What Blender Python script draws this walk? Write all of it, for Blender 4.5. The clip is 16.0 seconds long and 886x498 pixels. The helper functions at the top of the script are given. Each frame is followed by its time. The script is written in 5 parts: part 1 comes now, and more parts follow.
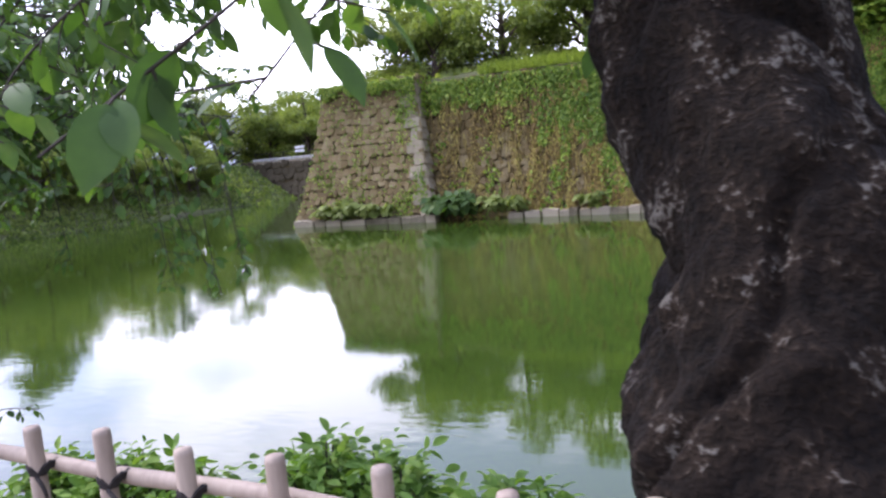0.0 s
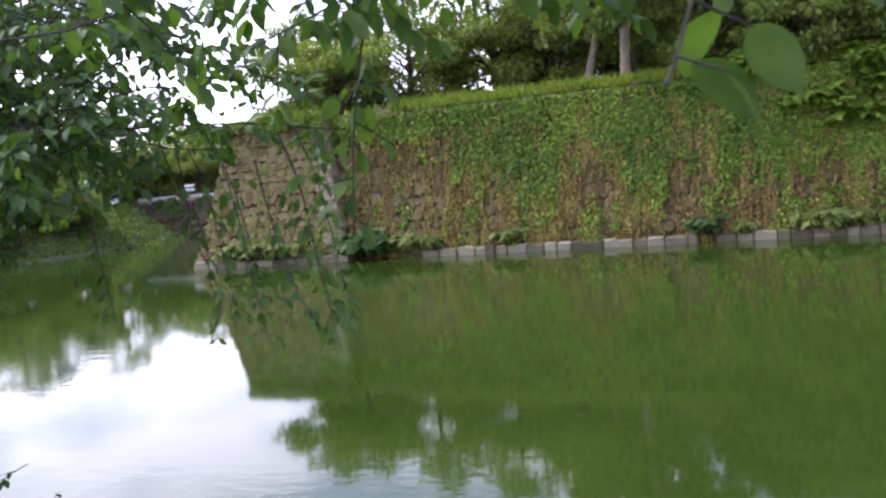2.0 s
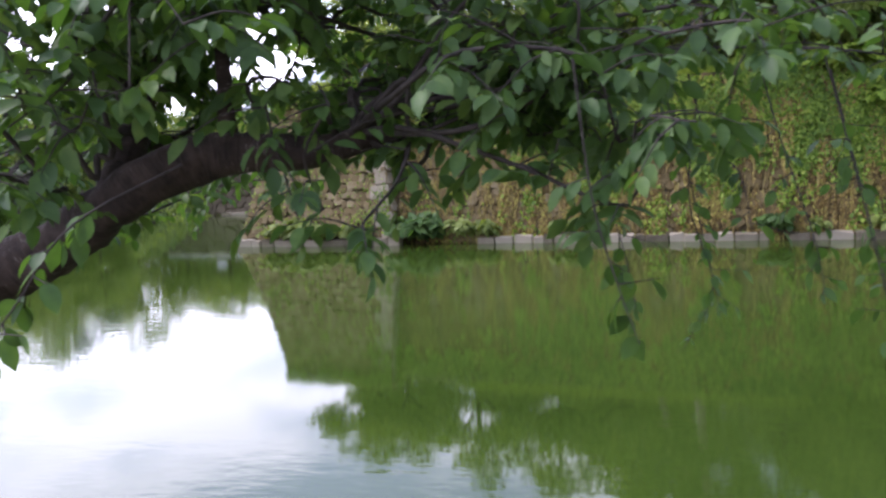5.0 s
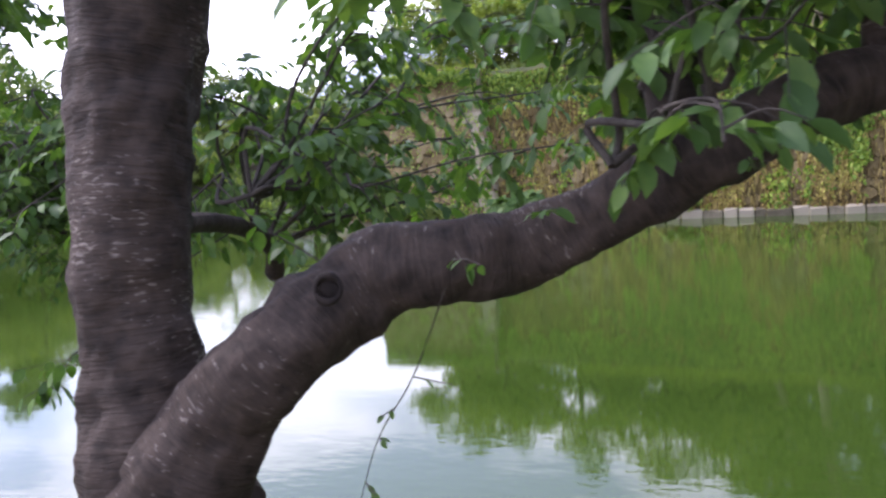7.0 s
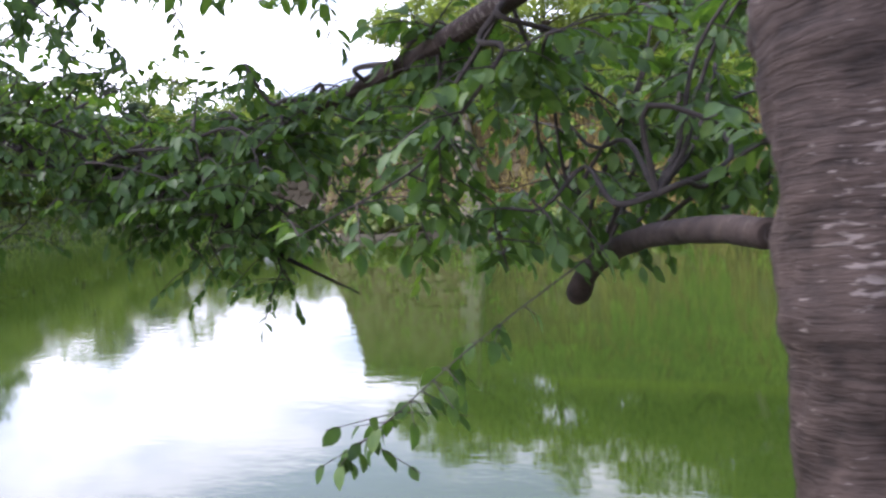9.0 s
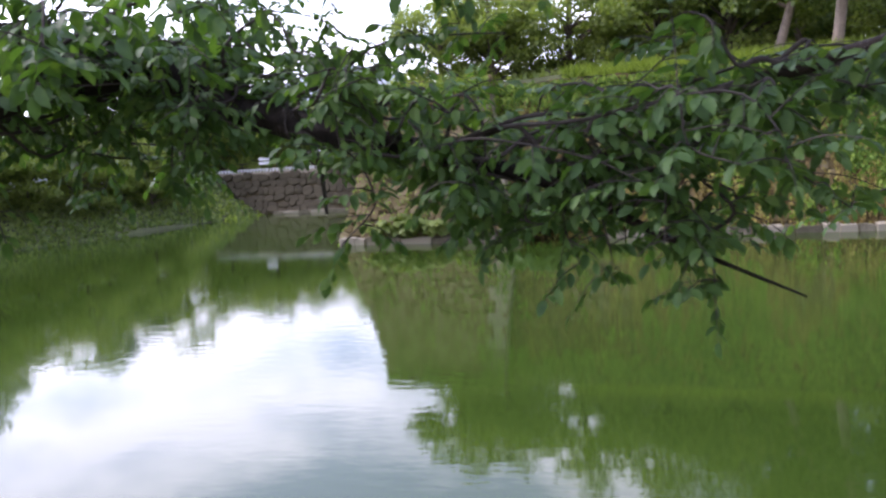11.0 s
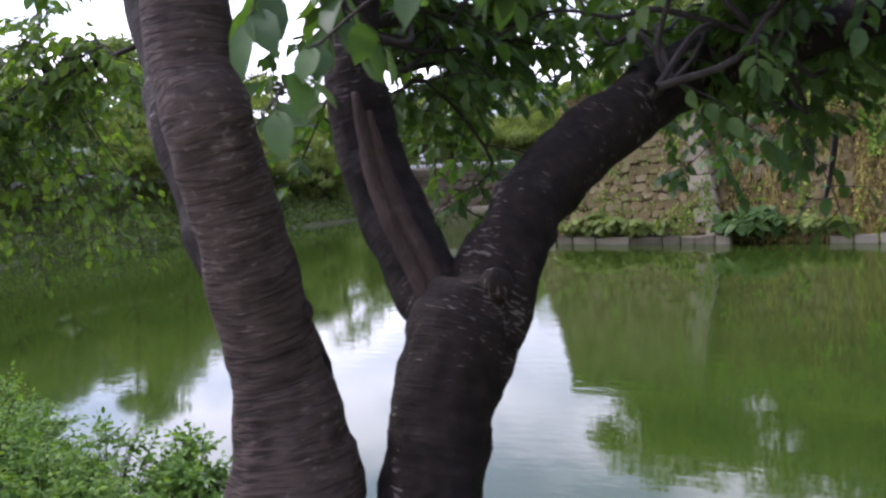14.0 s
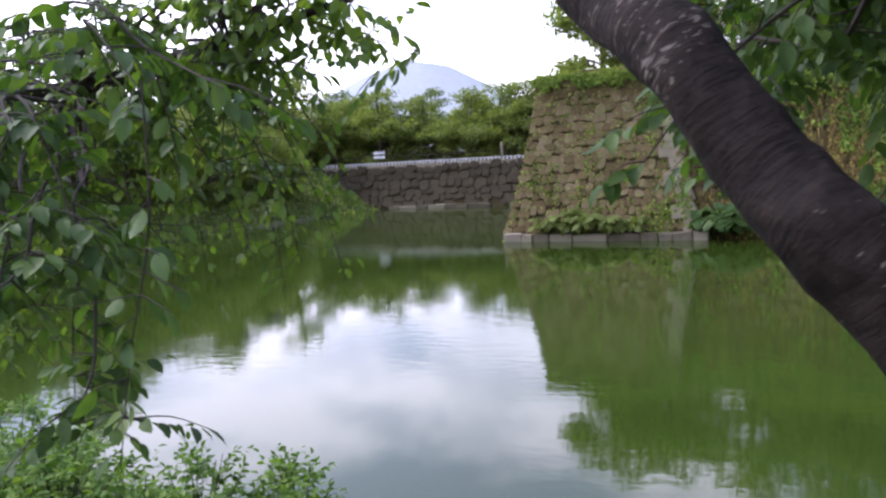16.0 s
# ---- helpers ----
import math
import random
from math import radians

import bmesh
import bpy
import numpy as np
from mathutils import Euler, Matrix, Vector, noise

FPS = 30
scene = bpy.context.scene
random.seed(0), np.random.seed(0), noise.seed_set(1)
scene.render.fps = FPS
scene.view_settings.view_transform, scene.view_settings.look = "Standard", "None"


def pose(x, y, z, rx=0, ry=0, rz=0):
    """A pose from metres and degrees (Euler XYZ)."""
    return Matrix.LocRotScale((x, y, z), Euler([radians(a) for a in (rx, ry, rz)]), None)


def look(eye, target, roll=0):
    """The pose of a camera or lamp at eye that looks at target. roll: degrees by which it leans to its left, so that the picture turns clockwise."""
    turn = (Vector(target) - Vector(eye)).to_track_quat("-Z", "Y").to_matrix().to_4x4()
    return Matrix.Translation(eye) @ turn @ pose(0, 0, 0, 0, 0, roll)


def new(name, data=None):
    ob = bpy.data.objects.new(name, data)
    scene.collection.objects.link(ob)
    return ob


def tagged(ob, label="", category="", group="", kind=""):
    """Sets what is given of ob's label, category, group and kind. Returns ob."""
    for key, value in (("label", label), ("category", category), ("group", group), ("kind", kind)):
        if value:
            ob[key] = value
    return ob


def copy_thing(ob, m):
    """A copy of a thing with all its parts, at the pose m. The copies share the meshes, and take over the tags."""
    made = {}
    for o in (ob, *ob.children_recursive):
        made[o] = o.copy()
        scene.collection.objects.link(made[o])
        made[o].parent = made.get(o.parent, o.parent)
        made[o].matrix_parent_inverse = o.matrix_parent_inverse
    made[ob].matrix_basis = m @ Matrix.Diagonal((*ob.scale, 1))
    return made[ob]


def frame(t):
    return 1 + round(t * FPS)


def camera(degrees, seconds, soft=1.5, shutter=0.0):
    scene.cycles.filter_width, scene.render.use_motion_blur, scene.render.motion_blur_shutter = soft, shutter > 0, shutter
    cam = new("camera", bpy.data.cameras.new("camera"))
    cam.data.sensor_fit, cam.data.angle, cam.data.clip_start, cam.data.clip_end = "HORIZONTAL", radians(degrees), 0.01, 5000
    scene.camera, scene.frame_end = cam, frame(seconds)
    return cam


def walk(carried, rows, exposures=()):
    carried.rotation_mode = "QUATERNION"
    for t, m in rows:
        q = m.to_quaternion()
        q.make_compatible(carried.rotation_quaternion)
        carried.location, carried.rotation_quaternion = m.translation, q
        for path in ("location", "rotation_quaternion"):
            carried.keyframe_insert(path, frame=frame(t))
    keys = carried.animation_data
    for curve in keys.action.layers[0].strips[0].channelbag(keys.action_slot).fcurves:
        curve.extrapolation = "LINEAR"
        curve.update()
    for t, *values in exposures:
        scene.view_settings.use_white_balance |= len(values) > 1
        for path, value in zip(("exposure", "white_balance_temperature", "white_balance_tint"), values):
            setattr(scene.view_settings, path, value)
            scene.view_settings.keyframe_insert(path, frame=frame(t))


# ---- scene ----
# rows: seconds, x, y, z, yaw, pitch, roll
PATH = [
    (0, -0.898, -0.487, 3.708, 27.601, -7.096, 4.989),
    (0.5, -1.310, -0.420, 3.716, 27.007, -6.973, 4.310),
    (1, -1.739, -0.374, 3.715, 24.879, -6.994, 4.814),
    (1.5, -2.172, -0.353, 3.717, 22.640, -5.944, 4.840),
    (2, -2.621, -0.305, 3.715, 19.307, -4.961, 4.849),
    (2.2, -2.806, -0.281, 3.715, 17.756, -4.815, 4.111),
    (2.5, -3.079, -0.254, 3.714, 16.051, -4.583, 4.728),
    (3, -3.545, -0.205, 3.715, 14.979, -4.499, 4.226),
    (5.5, -5.921, 0.036, 3.705, 20.489, -6.507, 2.817),
    (6, -6.359, 0.124, 3.713, 21.125, -7.227, 3.648),
    (6.5, -6.859, 0.114, 3.710, 23.667, -7.285, 3.650),
    (7, -7.369, 0.145, 3.685, 24.310, -6.905, 4.185),
    (7.5, -7.855, 0.148, 3.713, 24.426, -6.845, 4.742),
    (8, -8.387, 0.176, 3.729, 22.955, -6.923, 3.698),
    (8.5, -8.915, 0.271, 3.722, 21.342, -6.617, 3.613),
    (11, -11.677, 0.242, 3.717, 19.372, -6.031, 3.422),
    (11.5, -12.220, 0.170, 3.712, 23.638, -5.741, 3.685),
    (12, -12.772, 0.099, 3.700, 25.961, -6.017, 3.448),
    (12.5, -13.331, 0.070, 3.682, 28.269, -6.052, 2.856),
    (13, -13.904, 0.140, 3.710, 28.474, -6.358, 3.855),
    (13.5, -14.501, 0.201, 3.696, 27.709, -6.024, 4.709),
    (14, -15.002, 0.221, 3.733, 28.531, -5.603, 2.846),
    (14.5, -15.527, 0.273, 3.745, 27.689, -6.032, 2.382),
    (15, -16.036, 0.279, 3.698, 27.979, -5.435, 1.484),
    (15.5, -16.515, 0.267, 3.724, 26.200, -6.097, 2.030),
    (16, -16.925, 0.217, 3.721, 24.050, -5.906, 2.923),
]
cam = camera(57.76, 16.0, soft=2.5, shutter=0.2)
walk(cam, [(t, pose(x, y, z, 90 + pitch, roll, yaw)) for t, x, y, z, yaw, pitch, roll in PATH],
     exposures=[(t, e, 5850, 29) for t, e in ((0, 0.33), (1.2, 0.2), (3, 0.10), (5.5, 0.35), (7.5, 0.5), (8.5, 0.5), (11, 0.22), (11.5, 0.12), (11.9, 0.05), (12.6, -0.25),
                                               (13.5, -0.25), (14.1, 0.1), (14.6, 0.5), (15.2, 0.35), (16, -0.1))])

# ---- world and sun ----
SUN_EL, SUN_AZ = radians(48), radians(92)          # azimuth counted from +Y towards -X
world = bpy.data.worlds.new("sky")
scene.world = world
world.use_nodes = True
wn, wl = world.node_tree.nodes, world.node_tree.links
wn.clear()
w_out = wn.new("ShaderNodeOutputWorld")
w_bg = wn.new("ShaderNodeBackground")
w_sky = wn.new("ShaderNodeTexSky")
w_sky.sky_type = "NISHITA"
w_sky.sun_disc = False
w_sky.sun_elevation, w_sky.sun_rotation = SUN_EL, -SUN_AZ
w_sky.air_density, w_sky.dust_density = 1.0, 2.0
w_co = wn.new("ShaderNodeTexCoord")
w_map = wn.new("ShaderNodeMapping")
w_map.inputs["Scale"].default_value = (1.0, 1.0, 2.4)
w_noise = wn.new("ShaderNodeTexNoise")
w_noise.inputs["Scale"].default_value = 3.2
w_noise.inputs["Detail"].default_value = 7
w_noise.inputs["Roughness"].default_value = 0.55
w_ramp = wn.new("ShaderNodeValToRGB")
w_ramp.color_ramp.elements[0].position, w_ramp.color_ramp.elements[1].position = 0.44, 0.60
w_mix = wn.new("ShaderNodeMix")
w_mix.data_type = "RGBA"
w_mix.inputs["B"].default_value = (9.5, 9.6, 9.9, 1)
wl.new(w_co.outputs["Generated"], w_map.inputs["Vector"])
wl.new(w_map.outputs["Vector"], w_noise.inputs["Vector"])
w_sep = wn.new("ShaderNodeSeparateXYZ")
wl.new(w_co.outputs["Generated"], w_sep.inputs[0])
w_low = wn.new("ShaderNodeMath")           # more cloud towards the horizon
w_low.operation = "MULTIPLY_ADD"
w_low.inputs[1].default_value, w_low.inputs[2].default_value = -0.62, 0.22
wl.new(w_sep.outputs["Z"], w_low.inputs[0])
w_sum = wn.new("ShaderNodeMath")
wl.new(w_noise.outputs["Fac"], w_sum.inputs[0])
wl.new(w_low.outputs[0], w_sum.inputs[1])
wl.new(w_sum.outputs[0], w_ramp.inputs["Fac"])
wl.new(w_ramp.outputs["Color"], w_mix.inputs["Factor"])
w_veil = wn.new("ShaderNodeMix")           # thin veil over the blue
w_veil.data_type = "RGBA"
w_veil.inputs["Factor"].default_value = 0.65
w_veil.inputs["B"].default_value = (4.6, 5.2, 6.2, 1)
wl.new(w_sky.outputs["Color"], w_veil.inputs["A"])
wl.new(w_veil.outputs["Result"], w_mix.inputs["A"])
# the veil of cloud is brighter towards the sun
w_dot = wn.new("ShaderNodeVectorMath")
w_dot.operation = "DOT_PRODUCT"
w_dot.inputs[1].default_value = (-math.sin(SUN_AZ) * math.cos(SUN_EL), math.cos(SUN_AZ) * math.cos(SUN_EL), math.sin(SUN_EL))
wl.new(w_co.outputs["Generated"], w_dot.inputs[0])
w_glow = wn.new("ShaderNodeMapRange")
w_glow.inputs["From Min"].default_value, w_glow.inputs["From Max"].default_value = -0.7, 1.0
w_glow.inputs["To Min"].default_value, w_glow.inputs["To Max"].default_value = 0.6, 3.2
w_glow.interpolation_type = "SMOOTHSTEP"
wl.new(w_dot.outputs["Value"], w_glow.inputs["Value"])
w_mul = wn.new("ShaderNodeVectorMath")
w_mul.operation = "SCALE"
wl.new(w_mix.outputs["Result"], w_mul.inputs[0])
wl.new(w_glow.outputs["Result"], w_mul.inputs["Scale"])
wl.new(w_mul.outputs["Vector"], w_bg.inputs["Color"])
w_bg.inputs["Strength"].default_value = 0.14
wl.new(w_bg.outputs["Background"], w_out.inputs["Surface"])

sun = new("sun", bpy.data.lights.new("sun", "SUN"))
sun.data.energy, sun.data.angle, sun.data.color = 3.0, radians(3), (1.0, 0.95, 0.86)
_d = Vector((-math.sin(SUN_AZ) * math.cos(SUN_EL), math.cos(SUN_AZ) * math.cos(SUN_EL), math.sin(SUN_EL)))
sun.matrix_world = look(_d * 100, (0, 0, 0))


# ---- materials ----
def ramp_mat(name, stops, scale=4.0, fine=30.0, rough=0.8, bump=0.3, coord="Object", stretch=(1, 1, 1), vary=0.0, spec=0.3,
             translucent=None, dist=0.02, detail=6):
    """A two-scale noise material: broad patches through a colour ramp, fine grain in value and relief."""
    m = bpy.data.materials.new(name)
    m.use_nodes = True
    n, l = m.node_tree.nodes, m.node_tree.links
    b = n["Principled BSDF"]
    co = n.new("ShaderNodeTexCoord")
    mp = n.new("ShaderNodeMapping")
    mp.inputs["Scale"].default_value = stretch
    l.new(co.outputs[coord], mp.inputs["Vector"])
    big, small = n.new("ShaderNodeTexNoise"), n.new("ShaderNodeTexNoise")
    for tex, sc, dt in ((big, scale, 4), (small, fine, detail)):
        tex.inputs["Scale"].default_value, tex.inputs["Detail"].default_value = sc, dt
        l.new(mp.outputs["Vector"], tex.inputs["Vector"])
    add = n.new("ShaderNodeMath")
    add.operation = "MULTIPLY_ADD"
    add.inputs[1].default_value = 0.45
    l.new(small.outputs["Fac"], add.inputs[0])
    half = n.new("ShaderNodeMath")
    half.operation = "MULTIPLY"
    half.inputs[1].default_value = 0.55
    l.new(big.outputs["Fac"], half.inputs[0])
    l.new(half.outputs[0], add.inputs[2])
    last = add.outputs[0]
    if vary:
        info = n.new("ShaderNodeObjectInfo") if vary > 0 else n.new("ShaderNodeNewGeometry")
        sock = info.outputs["Random"] if vary > 0 else info.outputs["Random Per Island"]
        va = n.new("ShaderNodeMath")
        va.operation = "MULTIPLY_ADD"
        va.inputs[1].default_value = abs(vary)
        l.new(sock, va.inputs[0])
        sub = n.new("ShaderNodeMath")
        sub.operation = "SUBTRACT"
        sub.inputs[1].default_value = abs(vary) / 2
        l.new(last, sub.inputs[0])
        l.new(sub.outputs[0], va.inputs[2])
        last = va.outputs[0]
    r = n.new("ShaderNodeValToRGB")
    els = r.color_ramp.elements
    els[0].position, els[0].color = stops[0][0], (*stops[0][1], 1)
    els[1].position, els[1].color = stops[-1][0], (*stops[-1][1], 1)
    for p, c in stops[1:-1]:
        els.new(p).color = (*c, 1)
    l.new(last, r.inputs["Fac"])
    l.new(r.outputs["Color"], b.inputs["Base Color"])
    b.inputs["Roughness"].default_value = rough
    b.inputs["Specular IOR Level"].default_value = spec
    if bump:
        bp = n.new("ShaderNodeBump")
        bp.inputs["Strength"].default_value, bp.inputs["Distance"].default_value = bump, dist
        l.new(add.outputs[0], bp.inputs["Height"])
        l.new(bp.outputs["Normal"], b.inputs["Normal"])
    if translucent:
        tr, mx = n.new("ShaderNodeBsdfTranslucent"), n.new("ShaderNodeMixShader")
        hue = n.new("ShaderNodeMix")
        hue.data_type, hue.blend_type = "RGBA", "MULTIPLY"
        hue.inputs["Factor"].default_value = 1.0
        hue.inputs["B"].default_value = (*translucent[1], 1)
        l.new(r.outputs["Color"], hue.inputs["A"])
        l.new(hue.outputs["Result"], tr.inputs["Color"])
        mx.inputs["Fac"].default_value = translucent[0]
        l.new(b.outputs["BSDF"], mx.inputs[1])
        l.new(tr.outputs["BSDF"], mx.inputs[2])
        l.new(mx.outputs["Shader"], n["Material Output"].inputs["Surface"])
    return m


M_STONE = ramp_mat("weathered_stone", [(0.25, (0.060, 0.043, 0.014)), (0.5, (0.130, 0.095, 0.038)), (0.75, (0.21, 0.170, 0.092))], 0.9, 9, 0.9, 0.8, vary=0.30, dist=0.06)
M_QUOIN = ramp_mat("pale_quoin_stone", [(0.25, (0.12, 0.098, 0.06)), (0.7, (0.27, 0.235, 0.16))], 0.9, 9, 0.9, 0.5, vary=0.25, dist=0.04)
M_JOINT = ramp_mat("earthy_joint", [(0.3, (0.030, 0.022, 0.009)), (0.7, (0.075, 0.056, 0.023))], 1.5, 14, 0.95, 0.6)
M_KERB = ramp_mat("pale_kerb_stone", [(0.25, (0.075, 0.062, 0.036)), (0.7, (0.25, 0.215, 0.15))], 0.8, 12, 0.85, 0.6, vary=0.6)
M_FARWALL = ramp_mat("dark_wall_stone", [(0.3, (0.034, 0.027, 0.014)), (0.7, (0.082, 0.066, 0.038))], 0.6, 5, 0.9, 0.5, vary=0.15)
M_SOIL = ramp_mat("bank_soil", [(0.3, (0.05, 0.045, 0.025)), (0.55, (0.09, 0.10, 0.04)), (0.75, (0.13, 0.16, 0.06))], 0.5, 9, 0.95, 0.5)
M_PATH = ramp_mat("path_gravel", [(0.3, (0.16, 0.14, 0.11)), (0.7, (0.30, 0.27, 0.22))], 1.2, 40, 0.95, 0.4)
M_GRASS = ramp_mat("wall_top_grass", [(0.3, (0.12, 0.18, 0.018)), (0.7, (0.30, 0.38, 0.05))], 0.6, 8, 0.9, 0.3, vary=-0.4, translucent=(0.3, (1.2, 1.3, 0.5)))
M_IVY = ramp_mat("ivy_leaf", [(0.25, (0.045, 0.090, 0.008)), (0.50, (0.125, 0.205, 0.020)), (0.78, (0.33, 0.40, 0.055))], 0.35, 6, 0.6, 0, vary=-0.3, translucent=(0.35, (1.3, 1.4, 0.5)))
M_DRYVINE = ramp_mat("dry_vine", [(0.28, (0.12, 0.075, 0.020)), (0.5, (0.21, 0.15, 0.038)), (0.72, (0.31, 0.30, 0.055))], 0.4, 6, 0.8, 0, vary=-0.35)
M_DRYSTEM = ramp_mat("dry_vine_stem", [(0.28, (0.07, 0.045, 0.014)), (0.5, (0.14, 0.10, 0.03)), (0.72, (0.25, 0.21, 0.06))], 0.4, 6, 0.85, 0, vary=-0.4)
M_LEAF = ramp_mat("cherry_leaf", [(0.25, (0.034, 0.070, 0.018)), (0.55, (0.062, 0.116, 0.028)), (0.8, (0.110, 0.170, 0.040))], 1.5, 25, 0.55, 0.0, vary=-0.45, translucent=(0.34, (1.5, 1.7, 0.5)), spec=0.25)
# brighter copy of the cherry leaf, with sunlight put into its colour
M_LEAFLIT = ramp_mat("sunlit_cherry_leaf", [(0.25, (0.045, 0.085, 0.016)), (0.55, (0.095, 0.160, 0.030)), (0.8, (0.160, 0.225, 0.045))], 1.5, 25, 0.55, 0.0, vary=-0.45, translucent=(0.42, (1.6, 1.7, 0.5)), spec=0.25)
M_FARLEAF = ramp_mat("grove_leaf", [(0.25, (0.065, 0.10, 0.03)), (0.5, (0.14, 0.19, 0.055)), (0.8, (0.23, 0.28, 0.09))], 0.15, 3, 0.6, 0.0, vary=-0.45, translucent=(0.42, (1.5, 1.6, 0.6)))
M_PALELEAF = ramp_mat("pale_grove_leaf", [(0.25, (0.09, 0.125, 0.03)), (0.5, (0.17, 0.215, 0.055)), (0.8, (0.27, 0.31, 0.09))], 0.15, 3, 0.6, 0.0, vary=-0.4, translucent=(0.45, (1.5, 1.6, 0.6)))
M_PINE = ramp_mat("pine_needle", [(0.3, (0.018, 0.035, 0.014)), (0.7, (0.05, 0.08, 0.03))], 0.3, 4, 0.7, 0.0, vary=-0.4, translucent=(0.15, (1.2, 1.3, 0.6)))
M_BARK = ramp_mat("rough_dark_bark", [(0.36, (0.0025, 0.0017, 0.001)), (0.52, (0.010, 0.0066, 0.004)), (0.58, (0.022, 0.015, 0.0095)), (0.63, (0.105, 0.096, 0.078))], 8, 60, 0.95, 1.0, dist=0.06, spec=0.15, detail=10)
def bark_mat(name, dark, mid, pale, thr, ring=0.5, pitch=62, span=(0.44, 0.82)):
    """Cherry bark: mottled brown, fine cross rings, and pale broken lenticels in patches."""
    m = bpy.data.materials.new(name)
    m.use_nodes = True
    n, l = m.node_tree.nodes, m.node_tree.links
    b = n["Principled BSDF"]
    co = n.new("ShaderNodeTexCoord")

    def tex(sock, stretch, scale, detail, distort=0.0):
        mp = n.new("ShaderNodeMapping")
        mp.inputs["Scale"].default_value = stretch
        l.new(co.outputs[sock], mp.inputs["Vector"])
        t = n.new("ShaderNodeTexNoise")
        t.inputs["Scale"].default_value, t.inputs["Detail"].default_value, t.inputs["Distortion"].default_value = scale, detail, distort
        l.new(mp.outputs["Vector"], t.inputs["Vector"])
        return t.outputs["Fac"]

    def calc(op, a, c, d=None):
        k = n.new("ShaderNodeMath")
        k.operation = op
        for q, v in zip(k.inputs, (a, c, d)):
            if v is None:
                continue
            if isinstance(v, (int, float)):
                q.default_value = v
            else:
                l.new(v, q)
        return k.outputs[0]

    iso = tex("Object", (1, 1, 1), 16, 9)
    patch = tex("Object", (1, 1, 0.6), 3.2, 3)
    rings = tex("UV", (0.14, 1, 1), pitch, 4, 0.6)
    lent = tex("UV", (0.30, 1, 1), 85, 3, 0.4)
    shade = calc("MULTIPLY_ADD", rings, ring, calc("MULTIPLY_ADD", iso, 0.75 - ring * 0.5, calc("MULTIPLY", patch, 0.35)))
    r = n.new("ShaderNodeValToRGB")
    e = r.color_ramp.elements
    e[0].position, e[0].color = span[0], (*dark, 1)
    e[1].position, e[1].color = span[1], (*mid, 1)
    l.new(shade, r.inputs["Fac"])
    spot = n.new("ShaderNodeMapRange")
    spot.inputs["From Min"].default_value, spot.inputs["From Max"].default_value = thr, thr + 0.06
    l.new(calc("MULTIPLY_ADD", patch, 0.55, calc("MULTIPLY_ADD", lent, 0.7, calc("MULTIPLY", iso, 0.2))), spot.inputs["Value"])
    mx = n.new("ShaderNodeMix")
    mx.data_type = "RGBA"
    mx.inputs["B"].default_value = (*pale, 1)
    l.new(spot.outputs["Result"], mx.inputs["Factor"])
    l.new(r.outputs["Color"], mx.inputs["A"])
    l.new(mx.outputs["Result"], b.inputs["Base Color"])
    b.inputs["Roughness"].default_value, b.inputs["Specular IOR Level"].default_value = 0.85, 0.2
    bp = n.new("ShaderNodeBump")
    bp.inputs["Strength"].default_value, bp.inputs["Distance"].default_value = 1.0, 0.022
    l.new(shade, bp.inputs["Height"])
    l.new(bp.outputs["Normal"], b.inputs["Normal"])
    return m


M_CHERRY = bark_mat("ringed_cherry_bark", (0.012, 0.008, 0.006), (0.064, 0.046, 0.036), (0.115, 0.090, 0.072), 0.85, 0.62, 62, (0.50, 0.80))
M_CHERRYGREY = bark_mat("speckled_cherry_bark", (0.011, 0.008, 0.006), (0.046, 0.033, 0.025), (0.125, 0.104, 0.087), 0.838, 0.34, 80, (0.45, 0.74))
M_CHERRYDARK = bark_mat("dark_cherry_bark", (0.005, 0.0036, 0.0027), (0.024, 0.0165, 0.012), (0.105, 0.09, 0.075), 0.85, 0.25, 62, (0.46, 0.80))
M_RIDGE = ramp_mat("healed_wood", [(0.3, (0.016, 0.010, 0.007)), (0.7, (0.055, 0.034, 0.024))], 12, 70, 0.9, 0.8, stretch=(1, 1, 0.3))
M_BARKDARK = ramp_mat("twig_bark", [(0.3, (0.018, 0.014, 0.011)), (0.7, (0.06, 0.05, 0.04))], 20, 90, 0.9, 0.4)
M_SHRUB = ramp_mat("shrub_leaf", [(0.25, (0.06, 0.125, 0.02)), (0.55, (0.125, 0.225, 0.038)), (0.8, (0.22, 0.31, 0.065))], 1.2, 20, 0.7, 0.0, vary=-0.45, translucent=(0.35, (1.4, 1.5, 0.5)), spec=0.2)
M_TRUNK = ramp_mat("grove_bark", [(0.3, (0.035, 0.028, 0.02)), (0.7, (0.12, 0.09, 0.065))], 3, 20, 0.9, 0.6)
M_PALETRUNK = ramp_mat("pale_grove_bark", [(0.3, (0.16, 0.12, 0.09)), (0.7, (0.34, 0.27, 0.21))], 3, 20, 0.9, 0.5)
M_BAMBOO = ramp_mat("weathered_bamboo", [(0.3, (0.19, 0.145, 0.11)), (0.7, (0.34, 0.275, 0.215))], 6, 60, 0.6, 0.2, stretch=(1, 1, 0.2))
M_CARPAINT = ramp_mat("white_car_paint", [(0.3, (0.70, 0.70, 0.69)), (0.7, (0.80, 0.80, 0.79))], 1, 8, 0.25, 0.0, spec=0.5)
M_ROPE = ramp_mat("black_palm_rope", [(0.3, (0.012, 0.010, 0.009)), (0.7, (0.04, 0.034, 0.03))], 30, 160, 0.9, 0.6)
M_WHITE = ramp_mat("white_paint", [(0.3, (0.62, 0.62, 0.60)), (0.7, (0.82, 0.82, 0.80))], 2, 20, 0.5, 0.1)
